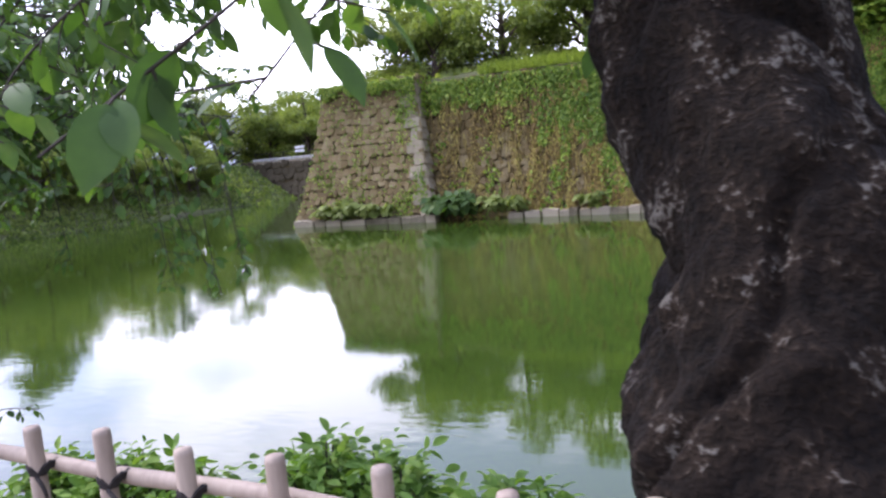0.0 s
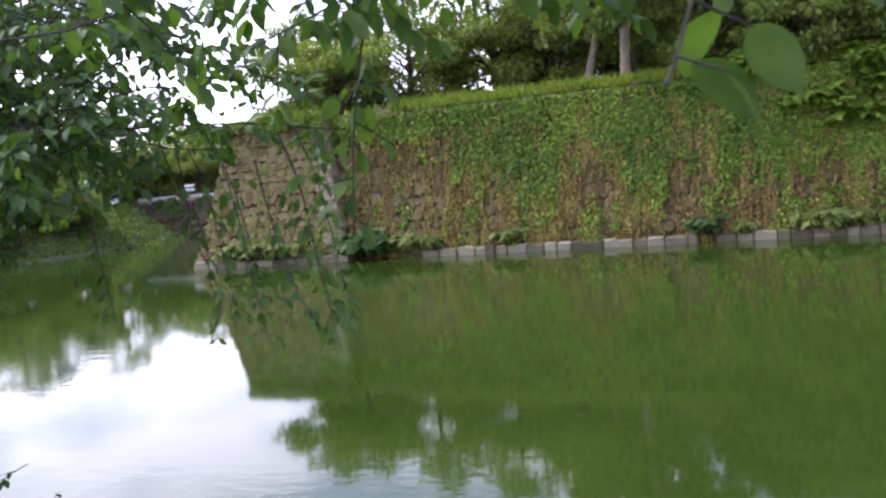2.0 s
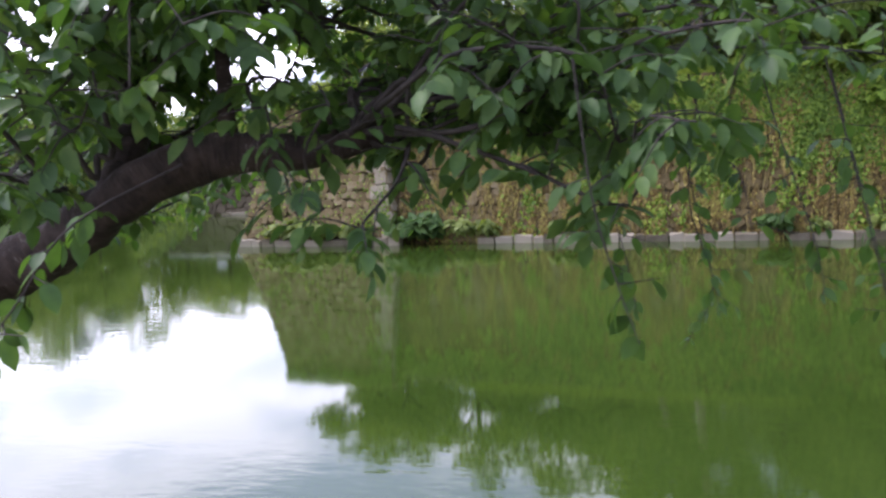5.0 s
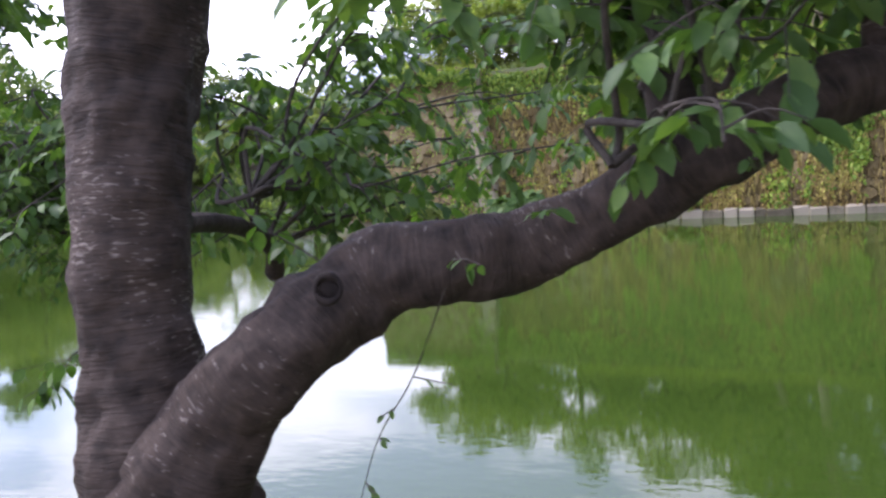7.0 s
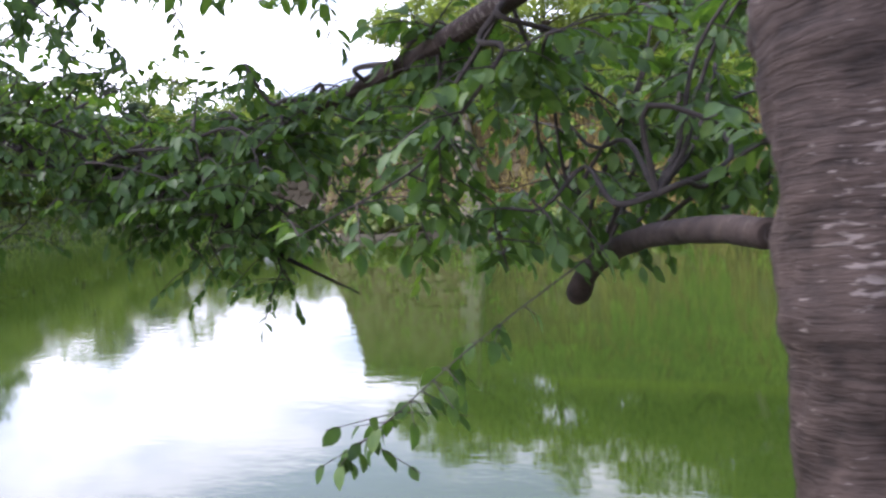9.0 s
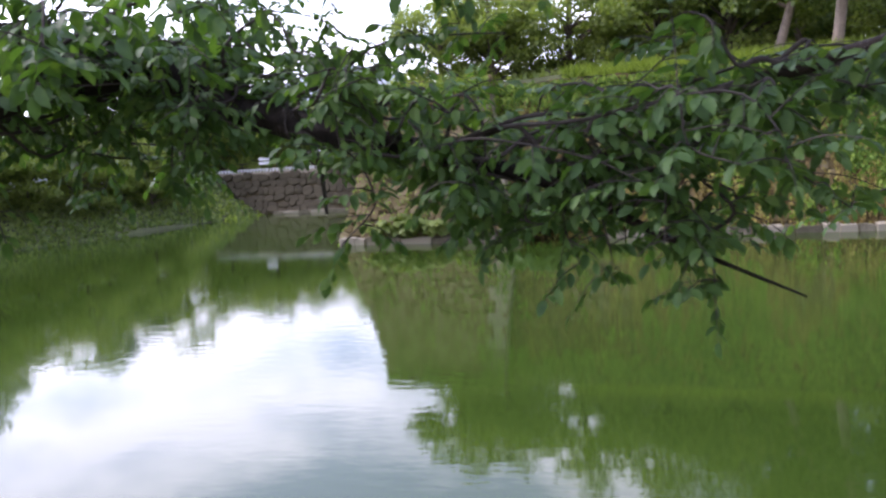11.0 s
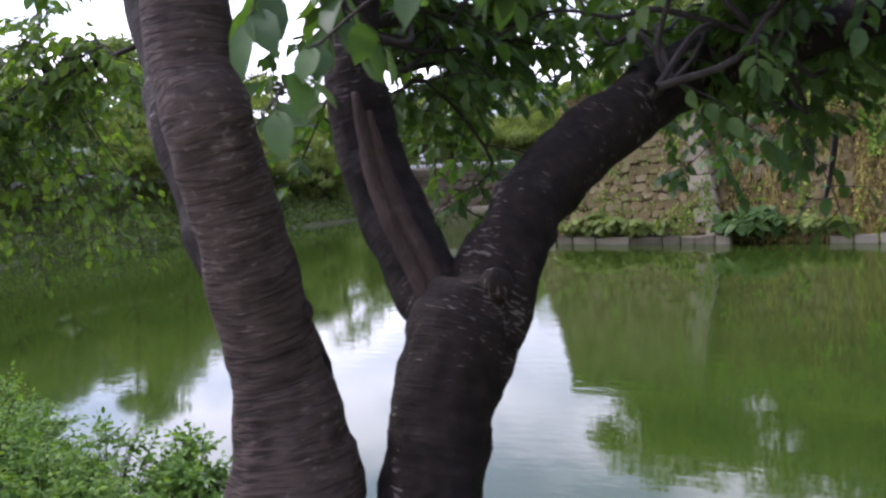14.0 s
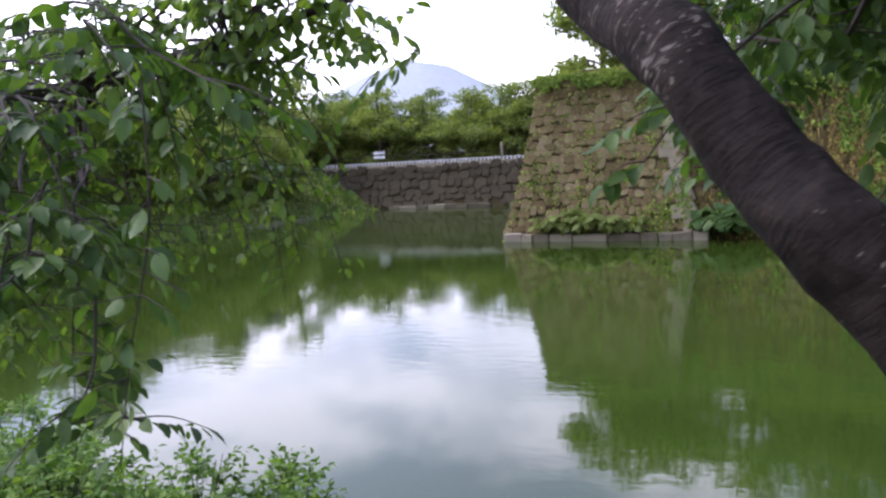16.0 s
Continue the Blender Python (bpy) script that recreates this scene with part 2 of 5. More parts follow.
M_ROOF = ramp_mat("grey_roof", [(0.3, (0.16, 0.17, 0.18)), (0.7, (0.28, 0.29, 0.30))], 1, 12, 0.6, 0.2)
M_GLASS_DARK = ramp_mat("dark_pane", [(0.3, (0.02, 0.025, 0.03)), (0.7, (0.05, 0.055, 0.06))], 1, 4, 0.1, 0.0, spec=0.5)
# wooded hill: the haze of distance is put into this pale blue-grey
M_HILL = ramp_mat("haze_painted_hill", [(0.3, (0.40, 0.44, 0.46)), (0.7, (0.47, 0.50, 0.52))], 0.01, 0.08, 1.0, 0.0)


def water_material():
    m = bpy.data.materials.new("green_moat_water")
    m.use_nodes = True
    n, l = m.node_tree.nodes, m.node_tree.links
    b = n["Principled BSDF"]
    co = n.new("ShaderNodeTexCoord")
    tint = n.new("ShaderNodeTexNoise")
    tint.inputs["Scale"].default_value, tint.inputs["Detail"].default_value = 0.12, 3
    r = n.new("ShaderNodeValToRGB")
    r.color_ramp.elements[0].position, r.color_ramp.elements[0].color = 0.3, (0.022, 0.040, 0.0055, 1)
    r.color_ramp.elements[1].position, r.color_ramp.elements[1].color = 0.7, (0.032, 0.055, 0.008, 1)
    l.new(co.outputs["Object"], tint.inputs["Vector"])
    l.new(tint.outputs["Fac"], r.inputs["Fac"])
    l.new(r.outputs["Color"], b.inputs["Base Color"])
    b.inputs["Roughness"].default_value, b.inputs["IOR"].default_value = 0.045, 1.38
    mp = n.new("ShaderNodeMapping")
    mp.inputs["Scale"].default_value = (1.0, 1.9, 1.0)
    mp.inputs["Rotation"].default_value = (0, 0, radians(-28))
    l.new(co.outputs["Object"], mp.inputs["Vector"])
    wave, calm = n.new("ShaderNodeTexNoise"), n.new("ShaderNodeTexNoise")
    wave.inputs["Scale"].default_value, wave.inputs["Detail"].default_value = 2.0, 1
    calm.inputs["Scale"].default_value, calm.inputs["Detail"].default_value = 0.11, 2
    l.new(mp.outputs["Vector"], wave.inputs["Vector"])
    l.new(co.outputs["Object"], calm.inputs["Vector"])
    cr = n.new("ShaderNodeValToRGB")
    cr.color_ramp.elements[0].position, cr.color_ramp.elements[1].position = 0.42, 0.62
    cr.color_ramp.elements[0].color = (0.05, 0.05, 0.05, 1)
    l.new(calm.outputs["Fac"], cr.inputs["Fac"])
    mul = n.new("ShaderNodeMath")
    mul.operation = "MULTIPLY"
    fine = n.new("ShaderNodeTexNoise")           # small cat's-paw ripples on top of the slow swell
    fine.inputs["Scale"].default_value, fine.inputs["Detail"].default_value = 7.0, 1
    l.new(mp.outputs["Vector"], fine.inputs["Vector"])
    both = n.new("ShaderNodeMath")
    both.operation = "MULTIPLY_ADD"
    both.inputs[1].default_value = 0.30
    l.new(fine.outputs["Fac"], both.inputs[0])
    l.new(wave.outputs["Fac"], both.inputs[2])
    l.new(both.outputs[0], mul.inputs[0])
    l.new(cr.outputs["Color"], mul.inputs[1])
    bp = n.new("ShaderNodeBump")
    bp.inputs["Strength"].default_value, bp.inputs["Distance"].default_value = 0.30, 0.011
    l.new(mul.outputs[0], bp.inputs["Height"])
    l.new(bp.outputs["Normal"], b.inputs["Normal"])
    return m


M_WATER = water_material()


# ---- builders ----
def mesh_from(name, verts, faces, mat, uvs=None, smooth=False):
    me = bpy.data.meshes.new(name)
    me.from_pydata([tuple(v) for v in verts], [], [tuple(f) for f in faces])
    me.materials.append(mat)
    if uvs is not None:
        lay = me.uv_layers.new(name="UVMap")
        flat = [c for f in faces for i in f for c in uvs[i]]
        lay.data.foreach_set("uv", flat)
    if smooth:
        me.polygons.foreach_set("use_smooth", [True] * len(me.polygons))
    me.update()
    return me


def thing(name, me, label, category, group="", kind=""):
    return tagged(new(name, me), label, category, group, kind)


def piece(name, me, parent, label="", m=None):
    ob = new(name, me)
    ob.parent = parent
    if m is not None:
        ob.matrix_basis = m
    if label:
        ob["label"] = label
    return ob


def empty(name, label, category, at=(0, 0, 0), group="", kind=""):
    ob = new(name)
    ob.location = at
    return tagged(ob, label, category, group, kind)


def box_data(x0, x1, y0, y1, z0, z1, b=0.01):
    """A box with chamfered edges along all sides of its faces."""
    bm = bmesh.new()
    bmesh.ops.create_cube(bm, size=1.0)
    for v in bm.verts:
        v.co = Vector(((x0 + x1) / 2 + v.co.x * (x1 - x0), (y0 + y1) / 2 + v.co.y * (y1 - y0), (z0 + z1) / 2 + v.co.z * (z1 - z0)))
    if b:
        bmesh.ops.bevel(bm, geom=bm.edges[:], offset=b, segments=1, affect="EDGES")
    return bm


def bm_mesh(name, bm, mat, smooth=False):
    me = bpy.data.meshes.new(name)
    bm.to_mesh(me)
    bm.free()
    me.materials.append(mat)
    if smooth:
        me.polygons.foreach_set("use_smooth", [True] * len(me.polygons))
    return me


def spline(points, steps=6):
    """A smooth line through the points (Catmull-Rom); works on any number of values a point."""
    p = np.array(points, float)
    p = np.vstack([2 * p[0] - p[1], p, 2 * p[-1] - p[-2]])
    out = []
    for i in range(1, len(p) - 2):
        for k in range(steps):
            t = k / steps
            out.append(0.5 * (2 * p[i] + (p[i + 1] - p[i - 1]) * t + (2 * p[i - 1] - 5 * p[i] + 4 * p[i + 1] - p[i + 2]) * t ** 2
                              + (3 * p[i] - p[i - 1] - 3 * p[i + 1] + p[i + 2]) * t ** 3))
    out.append(p[-2])
    return np.array(out)


class Build:
    """Gathers tubes and leaves into one mesh."""

    def __init__(self):
        self.v, self.f, self.uv = [], [], []

    def tube(self, pts, seg=8, steps=4, lump=0.0, lump_scale=3.0, cap=True, furrow=0.0):
        """pts: rows of x, y, z, radius."""
        line = spline(pts, steps) if steps > 1 else np.array(pts, float)
        base = len(self.v)
        side = None
        run = 0.0
        n = len(line)
        for i, (x, y, z, r) in enumerate(line):
            a, b = line[max(0, i - 1)][:3], line[min(n - 1, i + 1)][:3]
            d = Vector(b - a).normalized()
            if side is None:
                side = d.orthogonal().normalized()
            side = (side - d * side.dot(d)).normalized()
            up = d.cross(side)
            if i:
                run += float(np.linalg.norm(line[i][:3] - line[i - 1][:3]))
            for k in range(seg + 1):
                ang = 2 * math.pi * (k % seg) / seg
                q = side * math.cos(ang) + up * math.sin(ang)
                c = Vector((x, y, z))
                rr = r
                if lump:
                    w = (c + q * r) * lump_scale
                    rr = r * (1 + lump * noise.fractal(w, 0.9, 2.1, 4))
                if furrow:
                    w = c + q * r
                    g = abs(noise.noise(Vector((w.x * 4.2, w.y * 4.2, w.z * 1.6 + w.x))))
                    rr -= r * furrow * max(0.0, 1 - g * 7)
                    rr += r * furrow * 0.35 * noise.fractal(w * 14, 0.8, 2.0, 3)
                self.v.append(c + q * rr)
                self.uv.append((k / seg * 2 * math.pi * max(r, 0.02), run))
        for i in range(n - 1):
            for k in range(seg):
                a = base + i * (seg + 1) + k
                self.f.append((a, a + 1, a + seg + 2, a + seg + 1))
        if cap:
            for i in (0, n - 1):
                c = len(self.v)
                self.v.append(Vector(line[i][:3]))
                self.uv.append((0, run if i else 0))
                for k in range(seg):
                    a = base + i * (seg + 1) + k
                    self.f.append((c, a + 1, a) if i == 0 else (c, a, a + 1))
        return line

    def mesh(self, name, mat, smooth=True):
        return mesh_from(name, self.v, self.f, mat, self.uv, smooth)


def leaf_mesh(name, at, along, face, size, mat, shape="oval", seed=0):
    """Many leaves in one mesh. at, along, face: n x 3; size: n. Each leaf is pointed, folded along its rib and bent."""
    at, along, face, size = (np.asarray(a, float) for a in (at, along, face, size))
    along = along / np.maximum(np.linalg.norm(along, axis=1, keepdims=True), 1e-6)
    side = np.cross(face, along)
    side = side / np.maximum(np.linalg.norm(side, axis=1, keepdims=True), 1e-6)
    nrm = np.cross(along, side)
    if shape == "oval":                       # rib: base, mid, tip; edges at two stations
        st = [(0, 0, 0), (0.36, 0, -0.03), (0.74, 0, -0.07), (1.0, 0, -0.19), (0.14, 0.165, 0.05), (0.40, 0.265, 0.06), (0.72, 0.21, -0.01),
              (0.14, -0.165, 0.05), (0.40, -0.265, 0.06), (0.72, -0.21, -0.01)]
        fc = [(0, 1, 5, 4), (1, 2, 6, 5), (2, 3, 6), (0, 7, 8, 1), (1, 8, 9, 2), (2, 9, 3)]
    elif shape == "fine":                     # a near leaf: toothed outline, drooping tip, raised margins
        u = np.array([0.0, 0.05, 0.13, 0.23, 0.34, 0.46, 0.58, 0.70, 0.81, 0.90, 1.0])
        wd = np.array([0.0, 0.09, 0.175, 0.235, 0.268, 0.275, 0.26, 0.22, 0.15, 0.065, 0.0])
        m = len(u)
        st = [(a, 0, -0.20 * a * a) for a in u]
        for sg in (1, -1):
            st += [(a + 0.012 * (k % 2), sg * w * (1 + 0.04 * (k % 2)), -0.20 * a * a + 0.16 * w) for k, (a, w) in enumerate(zip(u, wd))]
        fc = []
        for k in range(m - 1):
            fc += [(k, k + 1, m + k + 1, m + k), (k + 1, k, 2 * m + k, 2 * m + k + 1)]
    elif shape == "tri":
        st = [(0, 0, 0), (0.45, 0.32, 0.05), (1, 0, -0.12), (0.45, -0.32, 0.05)]
        fc = [(0, 2, 1), (0, 3, 2)]
    else:                                     # blade
        st = [(0, 0.05, 0), (0, -0.05, 0), (0.6, 0.0, 0.03), (1, 0.0, 0.0)]
        fc = [(0, 1, 2), (1, 3, 2)]
    st = np.array(st)
    k = len(st)
    v = (at[:, None, :] + size[:, None, None] * (st[None, :, 0:1] * along[:, None, :] + st[None, :, 1:2] * side[:, None, :]
                                                 + st[None, :, 2:3] * nrm[:, None, :])).reshape(-1, 3)
    n = len(at)
    loops, starts, total = [], [], 0
    off = (np.arange(n) * k)
    idx, cnt = [], []
    for f in fc:
        idx.append(np.array(f))
        cnt.append(len(f))
    per = np.concatenate(idx)
    loops = (off[:, None] + per[None, :]).reshape(-1)
    counts = np.tile(np.array(cnt), n)
    starts = np.concatenate([[0], np.cumsum(counts)[:-1]])
    me = bpy.data.meshes.new(name)
    me.vertices.add(len(v))
    me.vertices.foreach_set("co", v.ravel())
    me.loops.add(len(loops))
    me.loops.foreach_set("vertex_index", loops.astype(np.int32))
    me.polygons.add(len(counts))
    me.polygons.foreach_set("loop_start", starts.astype(np.int32))
    me.materials.append(mat)
    me.update(calc_edges=True)
    me.polygons.foreach_set("use_smooth", np.ones(len(counts), bool))
    return me


def rand_dirs(rng, n):
    v = rng.normal(size=(n, 3))
    return v / np.linalg.norm(v, axis=1, keepdims=True)


# ---- the plan ----
BANK_Z = 2.22            # the walked path, above the water at z = 0
WALL_H = 7.75            # top of the castle wall
BAS_X0, BAS_X1, BAS_Y = -30.15, -20.95, 36.1       # foot of the bastion's front
WALL_Y, WALL_X1 = 36.75, 45.0                    # foot of the long wall
FAR_Y, FAR_H = 66.5, 3.9                         # causeway wall at the far end
LEFT_X = -52.5                                   # foot of the opposite planted bank
BATTER_Y, BATTER_X = 2.0, 1.45                    # how far the faces lean back over their height


# ---- ground, banks and water ----
def ground_z(x, y):
    """Height of the land: the walked bank, the moat's bed, the opposite bank, the causeway and the castle terrace."""
    n = noise.noise(Vector((x * 0.35, y * 0.35, 0))) * 0.16
    near = BANK_Z + min(0, (1.5 - y) * 0.62) + (n * 0.5 if y > 1.2 else n * 0.12)
    lx = LEFT_X - max(0, y - 47) * 0.05
    left = min(3.5, (lx - x) * 0.62) + n
    z = max(near, -1.2)
    if x < lx + 4:
        z = max(z, left, -1.2) if y < FAR_Y else z
    if y > FAR_Y + 1.3:
        z = max(z, FAR_H - 0.15)
    if y > BAS_Y + 3.2 and x > BAS_X0 + 2.2:
        z = max(z, WALL_H - 0.25 + 0.03 * min(30, y - BAS_Y) + n)
    return max(z, -1.2)


def axis(lo, hi, marks):
    """Grid lines, dense near the marks and sparse far off."""
    out, x = [], lo
    while x < hi:
        out.append(x)
        d = min(max(0, a - x, x - b) for a, b in marks)
        x += 0.5 if d <= 0 else min(220, 0.5 + d * 0.22)
    return out + [hi]


def build_ground():
    xs = axis(-1500, 1500, [(-60, -46), (-30, 6)])
    ys = axis(-1500, 1500, [(0, 7), (34, 42), (62, 70)])
    verts = [(x, y, ground_z(x, y)) for y in ys for x in xs]
    w = len(xs)
    faces = [(j * w + i, j * w + i + 1, j * w + w + i + 1, j * w + w + i) for j in range(len(ys) - 1) for i in range(w - 1)]
    me = mesh_from("ground", verts, faces, M_SOIL, smooth=True)
    thing("ground", me, "grassy soil banks round the moat", "ground", kind="structure")


build_ground()
_pv = [(x, y, ground_z(x, y) + 0.012) for x in np.arange(-30, 8.1, 1.0) for y in (-3.0, -2.0, -1.0, 0.0, 0.62)]
_pf = [(i * 5 + j, i * 5 + j + 1, i * 5 + j + 6, i * 5 + j + 5) for i in range(38) for j in range(4)]
thing("pavement", mesh_from("pavement", _pv, [f[::-1] for f in _pf], M_PATH), "trodden gravel footpath on the moat bank", "path", kind="structure")

water = thing("water", mesh_from("water", [(-75, -2, 0), (60, -2, 0), (60, FAR_Y + 4, 0), (-75, FAR_Y + 4, 0)], [(0, 1, 2, 3)], M_WATER),
              "still opaque green moat water with faint ripples", "water", kind="structure")


# ---- castle walls ----
def batter(v):
    """How far a wall has leaned back at the share v of its height: steeper towards the top."""
    return 1 - (1 - v) ** 1.5


def stone_variants(count, mat, name, bulge=0.05):
    """Rough split stones of unit size: x across, z up, the face near y = 0 and the tail behind; six to eight uneven corners."""
    out = []
    for i in range(count):
        rng = random.Random(40 + i)
        n = 7 + i % 2
        ring = []
        for k in range(n):
            a = 2 * math.pi * (k + 0.5 + rng.uniform(-0.22, 0.22)) / n
            s = 1 / max(abs(math.cos(a)), abs(math.sin(a)))
            r = 0.53 * min(s, 1.34) * rng.uniform(0.90, 1.05)
            ring.append((r * math.cos(a), r * math.sin(a)))
        v = [(x, 0.35, z) for x, z in ring]
        v += [(x * 0.99, 0.03 + rng.uniform(0, 0.05), z * 0.99) for x, z in ring]
        v += [(x * 0.86, -bulge * rng.uniform(0.3, 1.2), z * 0.86) for x, z in ring]
        v.append((rng.uniform(-0.2, 0.2), -bulge * rng.uniform(0.6, 1.8), rng.uniform(-0.2, 0.2)))
        f = []
        for k in range(n):
            q = (k + 1) % n
            f += [(k, q, n + q, n + k), (n + k, n + q, 2 * n + q, 2 * n + k), (2 * n + k, 2 * n + q, 3 * n)]
        out.append(mesh_from(name, v, f, mat))
    return out


def block_variants(count, mat, name):
    """Squared footing stones of unit size with worn edges."""
    out = []
    for i in range(count):
        rng = random.Random(80 + i)
        bm = box_data(-0.5, 0.5, -0.5, 0.5, -0.5, 0.5, 0.06)
        for v in bm.verts:
            v.co += Vector((rng.uniform(-0.035, 0.035), rng.uniform(-0.05, 0.05), rng.uniform(-0.07, 0.07)))
        out.append(bm_mesh(name, bm, mat))
    return out


class Face:
    """A leaning wall face from a to b (plan), height h; leans back by 'back' and its ends lean in by e0, e1."""

    def __init__(self, a, b, h, back, e0=0.0, e1=0.0):
        self.a, self.b, self.h, self.back, self.e0, self.e1 = Vector((*a, 0)), Vector((*b, 0)), h, back, e0, e1
        self.d = (self.b - self.a).normalized()
        self.n = Vector((self.d.y, -self.d.x, 0))          # outwards when a to b runs with the wall's back to its left
        self.len = (self.b - self.a).length

    def at(self, u, v, out=0.0):
        s = batter(v)
        lo, hi = self.e0 * s, self.len - self.e1 * s
        p = self.a + self.d * (lo + (hi - lo) * u) - self.n * (self.back * s - out)
        p.z = self.h * v
        return p

    def turn(self, u, v):
        up = (self.at(u, min(1, v + 0.03)) - self.at(u, max(0, v - 0.03))).normalized()
        y = up.cross(self.d).normalized()
        return Matrix((self.d, y, up)).transposed()

    def skin(self, name, mat, nu=12, nv=10, under=0.8, out=-0.12, solid=True):
        v, f = [], []
        for j in range(nv + 1):
            for i in range(nu + 1):
                v.append(self.at(i / nu, j / nv, out))
        low = [Vector((p.x, p.y, -under)) for p in v[:nu + 1]]
        v = low + v
        w = nu + 1
        for j in range(nv + 1):
            for i in range(nu):
                f.append((j * w + i, j * w + i + 1, j * w + w + i + 1, j * w + w + i))
        if not solid:
            return mesh_from(name, v, f, mat)
        n = len(v)
        v += [p - self.n * (self.back + 1.0) for p in (v[0], v[nu], v[-w], v[-1])]
        top0, top1 = n - w, n - 1
        f += [(top0 + i, top0 + i + 1, n + 3 if i >= nu / 2 else n + 2) for i in range(nu)]
        f += [(n + 1, n, n + 2, n + 3)]
        return mesh_from(name, v, f, mat)


def courses(face, size, rng, skip=lambda p: False):
    """Rough rows of stones over a face: place, turn and size."""
    v0, rows = 0.0, []
    slant = math.hypot(face.h, face.back)
    while v0 < 1:
        ch = size * rng.uniform(0.75, 1.15) / slant
        v1 = min(1, v0 + ch)
        if 1 - v1 < 0.5 * size / slant:
            v1 = 1.0
        u0 = -rng.uniform(0, 0.5) * size / face.len
        while u0 < 1:
            du = size * rng.uniform(0.6, 1.7) / face.len
            a, b = max(0, u0), min(1, u0 + du)
            if b - a > 0.25 * size / face.len:
                u, v = (a + b) / 2, (v0 + v1) / 2 + rng.uniform(-0.28, 0.28) * (v1 - v0)
                p = face.at(u, v, rng.uniform(-0.05, 0.03))
                if not skip(p):
                    rows.append((p, face.turn(u, v) @ Matrix.Rotation(rng.uniform(-0.30, 0.30), 3, "Y"), (b - a) * face.len * rng.uniform(0.95, 1.10), (v1 - v0) * slant * rng.uniform(0.9, 1.25)))
            u0 += du
        v0 = v1
    return rows


def lay(rows, variants, parent, name, rng, limit=300, mat=None):
    for i, (p, turn, w, h) in enumerate(rows[:limit]):
        me = variants[rng.randrange(len(variants))]
        m = Matrix.Translation(p) @ turn.to_4x4() @ Matrix.Diagonal((w, min(w, h) * 0.9, h, 1))
        piece(name, me, parent, m=m)
    rest = rows[limit:]
    if rest:
        v, f = [], []
        for p, turn, w, h in rest:
            me = variants[rng.randrange(len(variants))]
            m = Matrix.Translation(p) @ turn.to_4x4() @ Matrix.Diagonal((w, min(w, h) * 0.9, h, 1))
            o = len(v)
            v += [m @ q.co for q in me.vertices]
            f += [[o + k for k in q.vertices] for q in me.polygons]
        ob = piece("masonry", mesh_from("masonry", v, f, mat), parent)
        tagged(ob, kind="stuff")


STONES = stone_variants(8, M_STONE, "stone")
QUOINS = block_variants(4, M_QUOIN, "quoin")
KERBS = block_variants(5, M_KERB, "kerb_stone")
DARKS = stone_variants(5, M_FARWALL, "stone")

F_FRONT = Face((BAS_X0, BAS_Y), (BAS_X1, BAS_Y), WALL_H, BATTER_Y, BATTER_X, BATTER_X)
F_RETURN = Face((BAS_X1, BAS_Y), (BAS_X1, BAS_Y + 6), WALL_H, BATTER_X, BATTER_Y, 0)
F_LEFT = Face((BAS_X0, FAR_Y), (BAS_X0, BAS_Y), WALL_H, BATTER_X, 0, BATTER_Y)
F_LONG = Face((BAS_X1 - 1.5, WALL_Y), (WALL_X1, WALL_Y), WALL_H - 0.4, BATTER_Y, 0, 0)
F_FAR = Face((LEFT_X - 9, FAR_Y), (BAS_X0 + 3, FAR_Y), FAR_H, 0.9)

bastion = thing("wall_bastion", F_FRONT.skin("wall_bastion", M_JOINT), "leaning castle bastion of rough brown stone", "wall", kind="structure")
piece("return_face", F_RETURN.skin("return_face", M_JOINT, solid=False), bastion)
piece("side_face", F_LEFT.skin("side_face", M_JOINT, solid=False), bastion)
long_wall = thing("wall_long", F_LONG.skin("wall_long", M_JOINT, 40), "long leaning castle wall of brown stone under ivy", "wall", kind="structure")
far_wall = thing("wall_causeway", F_FAR.skin("wall_causeway", M_JOINT, 16), "low dark stone wall of the far causeway", "wall", kind="structure")


